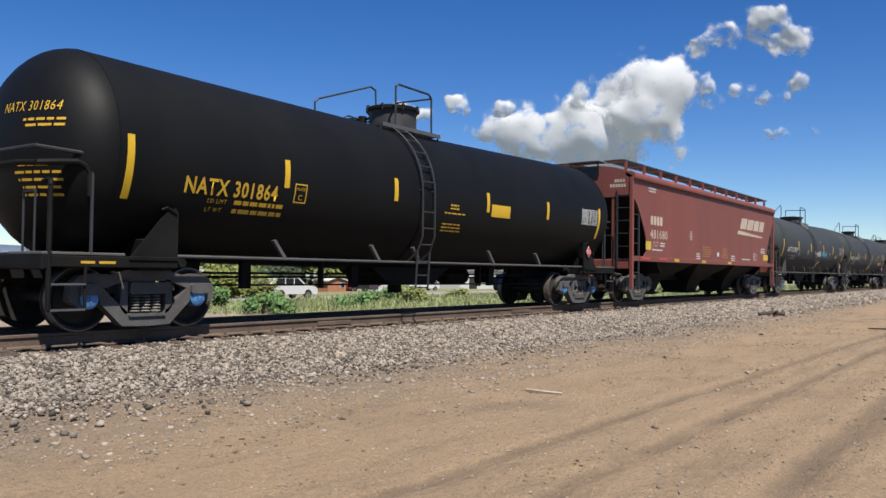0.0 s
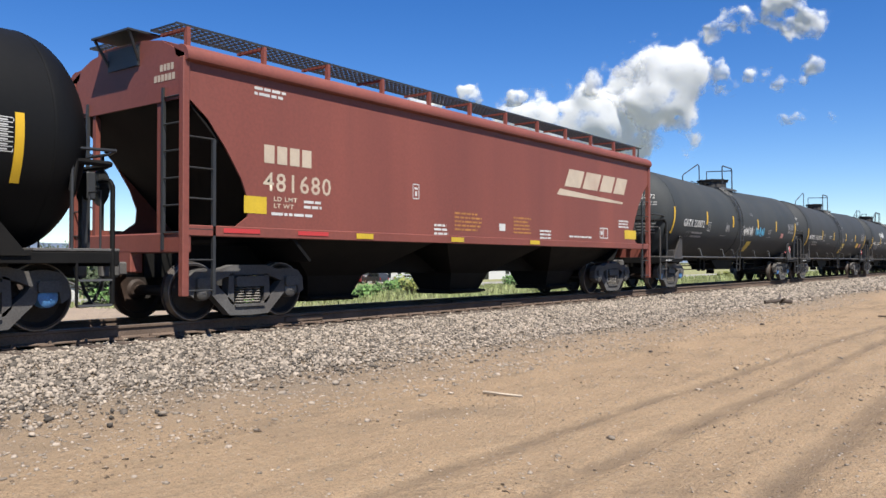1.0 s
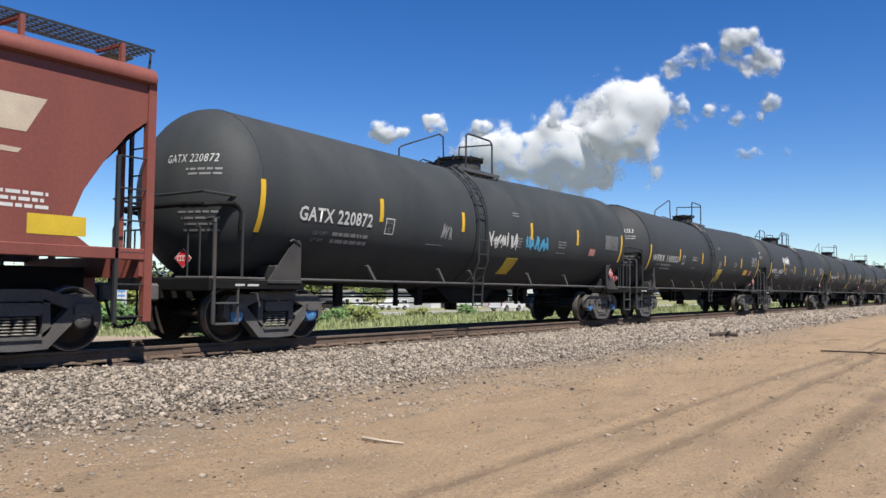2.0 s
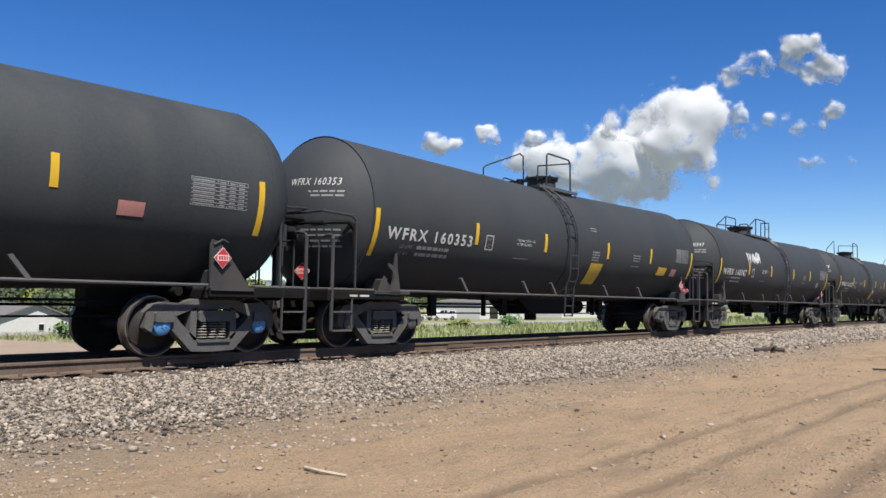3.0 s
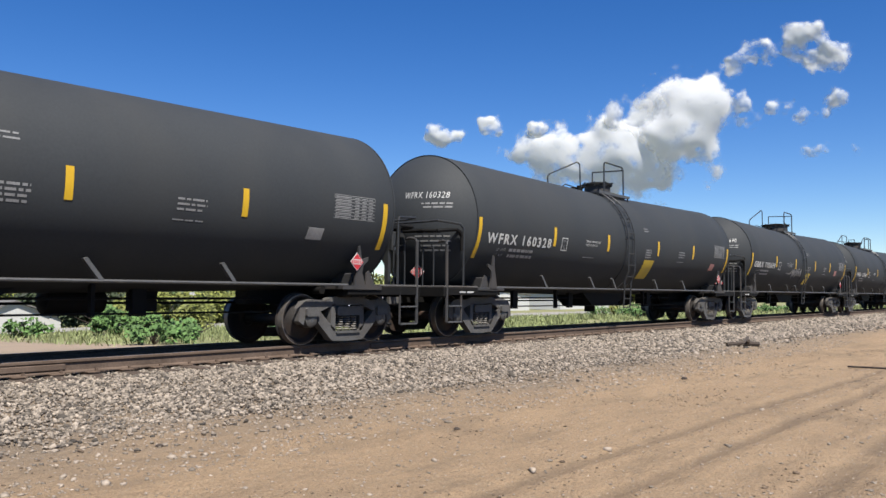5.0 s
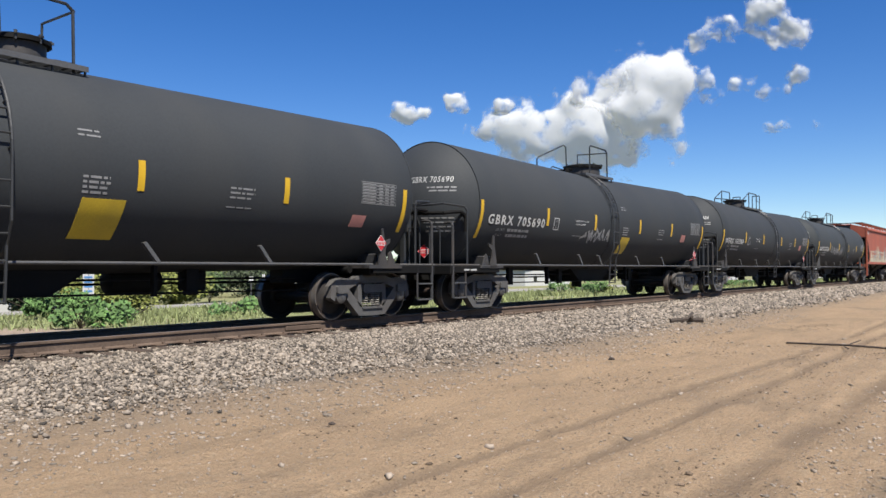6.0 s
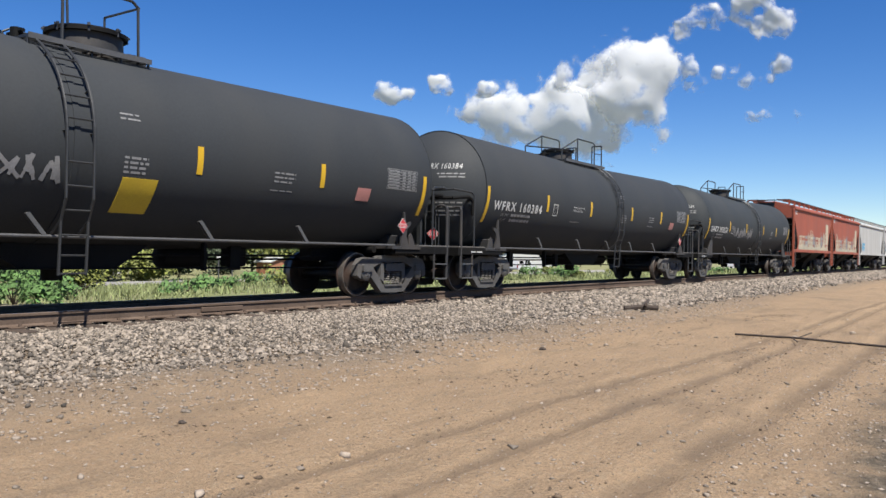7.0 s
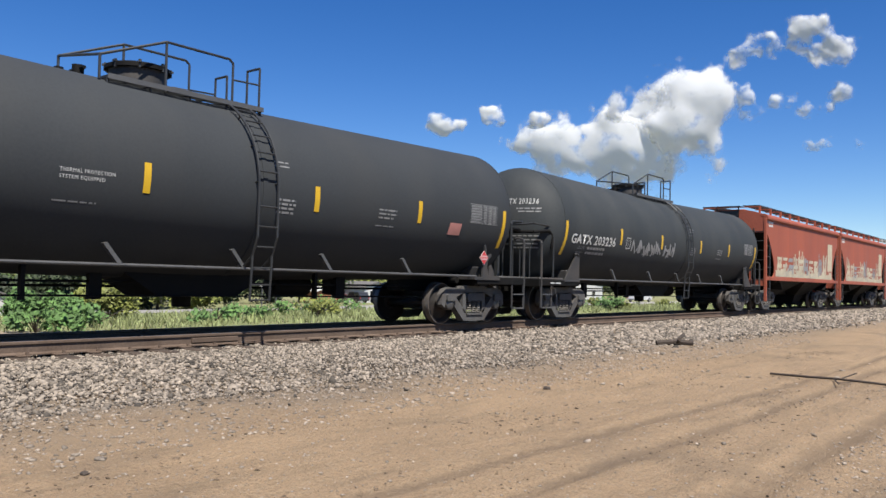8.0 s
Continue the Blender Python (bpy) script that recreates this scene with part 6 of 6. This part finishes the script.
def house(x, y, w, d, h, rise, wall, label, windows, roof=None, name="house"):
    """A gabled house with its gable towards the track."""
    ob = thing(name, label, "house", pose(x, y, level(y, x) - 0.1))
    part("wall", Shape().prism([(-w / 2, 0), (w / 2, 0), (w / 2, h), (0, h + rise), (-w / 2, h)], 0, d), wall, ob)
    o = 0.35
    k = rise / (w / 2)
    part("roof", Shape().prism([(-w / 2 - o, h - o * k + 0.03), (0, h + rise + 0.03), (w / 2 + o, h - o * k + 0.03), (w / 2 + o, h - o * k + 0.2), (0, h + rise + 0.2), (-w / 2 - o, h - o * k + 0.2)], -o, d + o), roof or GREY_ROOF, ob)
    for wx, wz, ww, wh in windows:
        win = part("window", Shape().box(wx - ww / 2 - 0.08, wx + ww / 2 + 0.08, -0.05, 0.02, wz - 0.08, wz + wh + 0.08, 0.01), WHITE_WALL, ob)
        part("pane", Shape().box(wx - ww / 2, wx + ww / 2, -0.07, -0.04, wz, wz + wh), DARK_GLASS, win)
    return ob


house(42.3, 83, 6.8, 9, 2.3, 1.25, WHITE_WALL, "white gabled garage with a grey shingle roof", [(0.6, 1.0, 0.5, 0.6), (2.4, 0.4, 0.5, 0.5)])
house(33.6, 86, 8.5, 9, 2.9, 1.2, WHITE_WALL, "white house with dark narrow windows", [(-1.6, 0.9, 0.6, 1.3), (0.4, 0.9, 0.6, 1.3), (2.4, 0.9, 0.6, 1.3)])
house(50.0, 96, 6.5, 8, 2.4, 1.3, WHITE_WALL, "small white shed beside dark trees", [(1.0, 0.9, 0.6, 0.7)])
house(92, 132, 9, 10, 3.0, 1.8, WHITE_WALL, "small white house between trees", [(-2, 1.0, 1.0, 1.3), (2, 1.0, 1.0, 1.3)])
house(99.6, 95, 4.4, 3.2, 1.9, 0.6, BRICK_ORANGE, "low orange-brick building with a pale roof", [(1.3, 0.8, 0.8, 0.8)], WHITE_WALL)
house(108, 92, 6, 8, 2.6, 0.8, WHITE_WALL, "small pale building beside a parking place", [(-1.2, 1.0, 0.9, 1.0), (1.5, 0.0, 0.9, 2.0)])
house(190, 100, 26, 12, 4.0, 1.4, WHITE_WALL, "long pale metal building with three windows", [(-8, 1.2, 1.6, 1.4), (0, 1.2, 1.6, 1.4), (8, 1.2, 1.6, 1.4)], name="metal_building")
house(150, 98, 20, 12, 3.4, 1.0, WHITE_WALL, "pale metal shed with a dark doorway", [(-5, 0.0, 3.0, 2.8), (4, 1.2, 1.6, 1.4)], name="metal_building")


def sign(x, y, h, w, hh, label):
    ob = thing("road_sign", label, "sign", pose(x, y, level(y)))
    part("post", Shape().cyl((0, 0, -0.2), (0, 0, h), 0.05, 8), GALV, ob)
    part("panel", Shape().box(-w / 2, w / 2, -0.04, 0, h - hh, h, 0.005), WHITE_WALL, ob, "white sign panel")
    if hh > 1:
        s = Shape()
        for q in range(4):
            s.box(-w / 2 + 0.1, w / 2 - 0.15, -0.05, -0.042, h - 0.35 - q * 0.35, h - 0.2 - q * 0.35)
        part("print_bars", s, CAP_BLUE, ob, "blue print bars")
    return ob


sign(40.4, 52.0 + 5, 2.6, 0.9, 1.7, "white roadside sign with blue print bars")
sign(58.5, 60.0, 2.3, 0.5, 0.5, "small white sign on a slim post")
sign(63.5, 64.0, 2.6, 0.35, 0.6, "slim pale post sign beside the road")
sign(60.5, 80.0, 3.2, 0.8, 0.6, "white post with a flat white top board")


def fence_line(x0, x1, y, label):
    ob = thing("fence", label, "fence", pose(x0, y, level(y, x0)))
    x = 0.0
    while x <= x1 - x0:
        part("post", lambda: Shape().box(-0.06, 0.06, -0.06, 0.06, 0, 1.15, 0.01), WHITE_WALL, ob, "", pose(x, 0, 0), "fence_post")
        if x + 2.4 <= x1 - x0 + 0.1:
            for z in (0.4, 0.85):
                part("fence_rail", lambda: Shape().box(0.06, 2.34, -0.025, 0.025, 0, 0.12, 0.005), WHITE_WALL, ob, "", pose(x, 0, z), "fence_rail")
        x += 2.4


fence_line(50.5, 57.8, 82, "white board fence before the trees")


def vehicle(kind, paint, label, at):
    """A car, sport utility or pickup facing +x, built round its side outline."""
    ob = thing({"pickup": "pickup_truck", "suv": "suv", "car": "car"}[kind], label, "vehicle", at)
    L, W = {"pickup": (5.6, 0.98), "suv": (4.9, 0.95), "car": (4.5, 0.9)}[kind]
    wb = {"pickup": 3.6, "suv": 2.85, "car": 2.65}[kind]
    xr = -wb / 2
    z0 = 0.38
    belt = 1.12 if kind != "car" else 0.92
    body = [(-L / 2, z0 + 0.1), (-L / 2 - 0.02, belt - 0.15), (-L / 2 + 0.05, belt), (L / 2 - 1.25, belt), (L / 2 - 0.25, belt - 0.12), (L / 2, belt - 0.3), (L / 2 + 0.02, z0 + 0.1), (L / 2 - 0.2, z0)]
    for c in (wb / 2, -wb / 2):
        body += [(c + 0.42 * math.cos(q), 0.37 + 0.42 * math.sin(q)) for q in np.linspace(0.15, math.pi - 0.15, 8)]
    body += [(-L / 2 + 0.15, z0)]
    part("body", Shape().prism(body, -W, W), paint, ob)
    top = {"pickup": 1.85, "suv": 1.75, "car": 1.42}[kind]
    if kind == "pickup":
        cab = [(-0.85, belt), (-0.75, top), (0.75, top), (1.6, belt)]
        panes = [[(-0.62, belt + 0.06), (-0.58, top - 0.1), (0.05, top - 0.1), (0.05, belt + 0.06)], [(0.15, belt + 0.06), (0.15, top - 0.1), (0.68, top - 0.1), (1.25, belt + 0.06)]]
        part("bed_shell", Shape().prism([(-L / 2 + 0.05, belt), (-L / 2 + 0.2, top - 0.02), (-0.92, top - 0.02), (-0.92, belt)], -W + 0.06, W - 0.06), paint, ob)
        panes.append([(-L / 2 + 0.4, belt + 0.15), (-L / 2 + 0.45, top - 0.18), (-1.15, top - 0.18), (-1.15, belt + 0.15)])
    else:
        cab = [(-L / 2 + 0.1, belt), (-L / 2 + 0.45, top), (0.45, top), (1.25, belt)]
        panes = [[(-L / 2 + 0.45, belt + 0.06), (-L / 2 + 0.65, top - 0.1), (-1.0, top - 0.1), (-1.0, belt + 0.06)], [(-0.9, belt + 0.06), (-0.9, top - 0.1), (-0.08, top - 0.1), (-0.08, belt + 0.06)], [(0.02, belt + 0.06), (0.02, top - 0.1), (0.4, top - 0.1), (0.95, belt + 0.06)]]
    part("cabin", Shape().prism(cab, -W + 0.07, W - 0.07), paint, ob)
    for p in panes:
        for s_ in (-1, 1):
            part("side_window", Shape().prism(p, s_ * (W - 0.06), s_ * (W - 0.08)), DARK_GLASS, ob, "dark side window")
    for sx in (-1, 1):
        for s_ in (-1, 1):
            wh = part("wheel", lambda: Shape().lathe([(-0.11, 0.26), (-0.12, 0.34), (-0.08, 0.37), (0.08, 0.37), (0.12, 0.34), (0.11, 0.26)], 20), RUBBER, ob, "black tyre", pose(sx * wb / 2, s_ * (W - 0.12), 0.37), "car_wheel")
            part("rim", lambda: Shape().lathe([(-0.125, 0.05), (-0.115, 0.24), (0.115, 0.24), (0.125, 0.05)], 16), CHROME, wh, "", None, "car_rim")
    part("bumper", Shape().box(L / 2 - 0.1, L / 2 + 0.08, -W + 0.05, W - 0.05, 0.4, 0.58, 0.03), CHROME if kind == "pickup" else paint, ob)
    part("bumper", Shape().box(-L / 2 - 0.08, -L / 2 + 0.1, -W + 0.05, W - 0.05, 0.42, 0.6, 0.03), CHROME if kind == "pickup" else paint, ob)
    for s_ in (-1, 1):
        part("headlight", Shape().box(L / 2 - 0.12, L / 2 + 0.03, s_ * W * 0.6, s_ * W * 0.92, belt - 0.38, belt - 0.22, 0.02), CHROME, ob)
        part("tail_light", Shape().box(-L / 2 - 0.04, -L / 2 + 0.05, s_ * W * 0.8, s_ * W * 0.97, belt - 0.42, belt - 0.1, 0.01), LAMP_RED, ob)
    return ob


SUV = vehicle("suv", CAR_WHITE, "white sport utility vehicle driving along the road", pose(43.8, 47.2, level(47.2) + 0.03))
PICKUP = vehicle("pickup", CAR_WHITE, "white pickup truck with a bed cover driving along the road", pose(0, 60.0, land(0, 60) + 0.04))
for x, y, kind, paint, rz, what in ((105.5, 97, "car", CAR_RED, 12, "dark red car parked beside the brick building"), (104.5, 86, "car", CAR_WHITE, -8, "white car parked by the pale building"), (112, 86, "pickup", CAR_WHITE, 170, "white pickup truck parked by the pale building"), (52, 80.5, "car", CAR_DARK, 0, "dark blue car parked by the white house"), (101, 90, "suv", CAR_DARK, 80, "dark vehicle parked by the pale building")):
    vehicle(kind, paint, what, pose(x, y, level(y, x), 0, 0, rz))


def hills():
    v, f = [], []
    n = 160
    for q in range(n + 1):
        a = radians(-10 + 190 * q / n)
        h = 105 + 60 * noise.noise((q * 0.11, 0, 0)) + 30 * noise.noise((q * 0.4, 3, 0)) + 10 * noise.noise((q * 1.3, 5, 0))
        h *= 0.35 + 0.65 * min(1, max(0, (q - 35) / 30))
        for d, z in ((3700, -60), (3900, h * 0.55), (4100, h), (4300, -60)):
            v.append((math.cos(a) * d, math.sin(a) * d, z))
    for q in range(n):
        for k in range(3):
            f.append((q * 4 + k, q * 4 + k + 1, q * 4 + k + 5, q * 4 + k + 4))
    me = bpy.data.meshes.new("hills")
    me.from_pydata(v, [], f)
    me.shade_smooth()
    me.materials.append(HILL)
    tagged(new("backdrop_hills", me), "low hazy blue hills on the horizon", "hills", kind="structure")


hills()


# ---- what moves ----
def motions():
    last = 8.0
    spin = math.degrees(SPEED / 0.457)
    for car, x0, wheels in TRAIN:
        walk(car, [(t, pose(x0 - SPEED * t, YC, ZR)) for t in (0.0, 2.0, 4.0, 6.0, last)])
        for axle, x in wheels:
            walk(axle, [(k / FPS, pose(x, 0, 0.457, 0, -spin * k / FPS, 0)) for k in range(int(last * FPS) + 1)])
    walk(SUV, [(t, pose(43.8 + 20.0 * t, 47.2, level(47.2) + 0.03)) for t in (0.0, 2.0, 4.0, 6.0, last)])
    walk(PICKUP, [(t / 2, pose(31.9 + 24.0 * (t / 2 - 3.5), 60.0, land(31.9 + 24.0 * (t / 2 - 3.5), 60) + 0.04)) for t in range(17)])


motions()
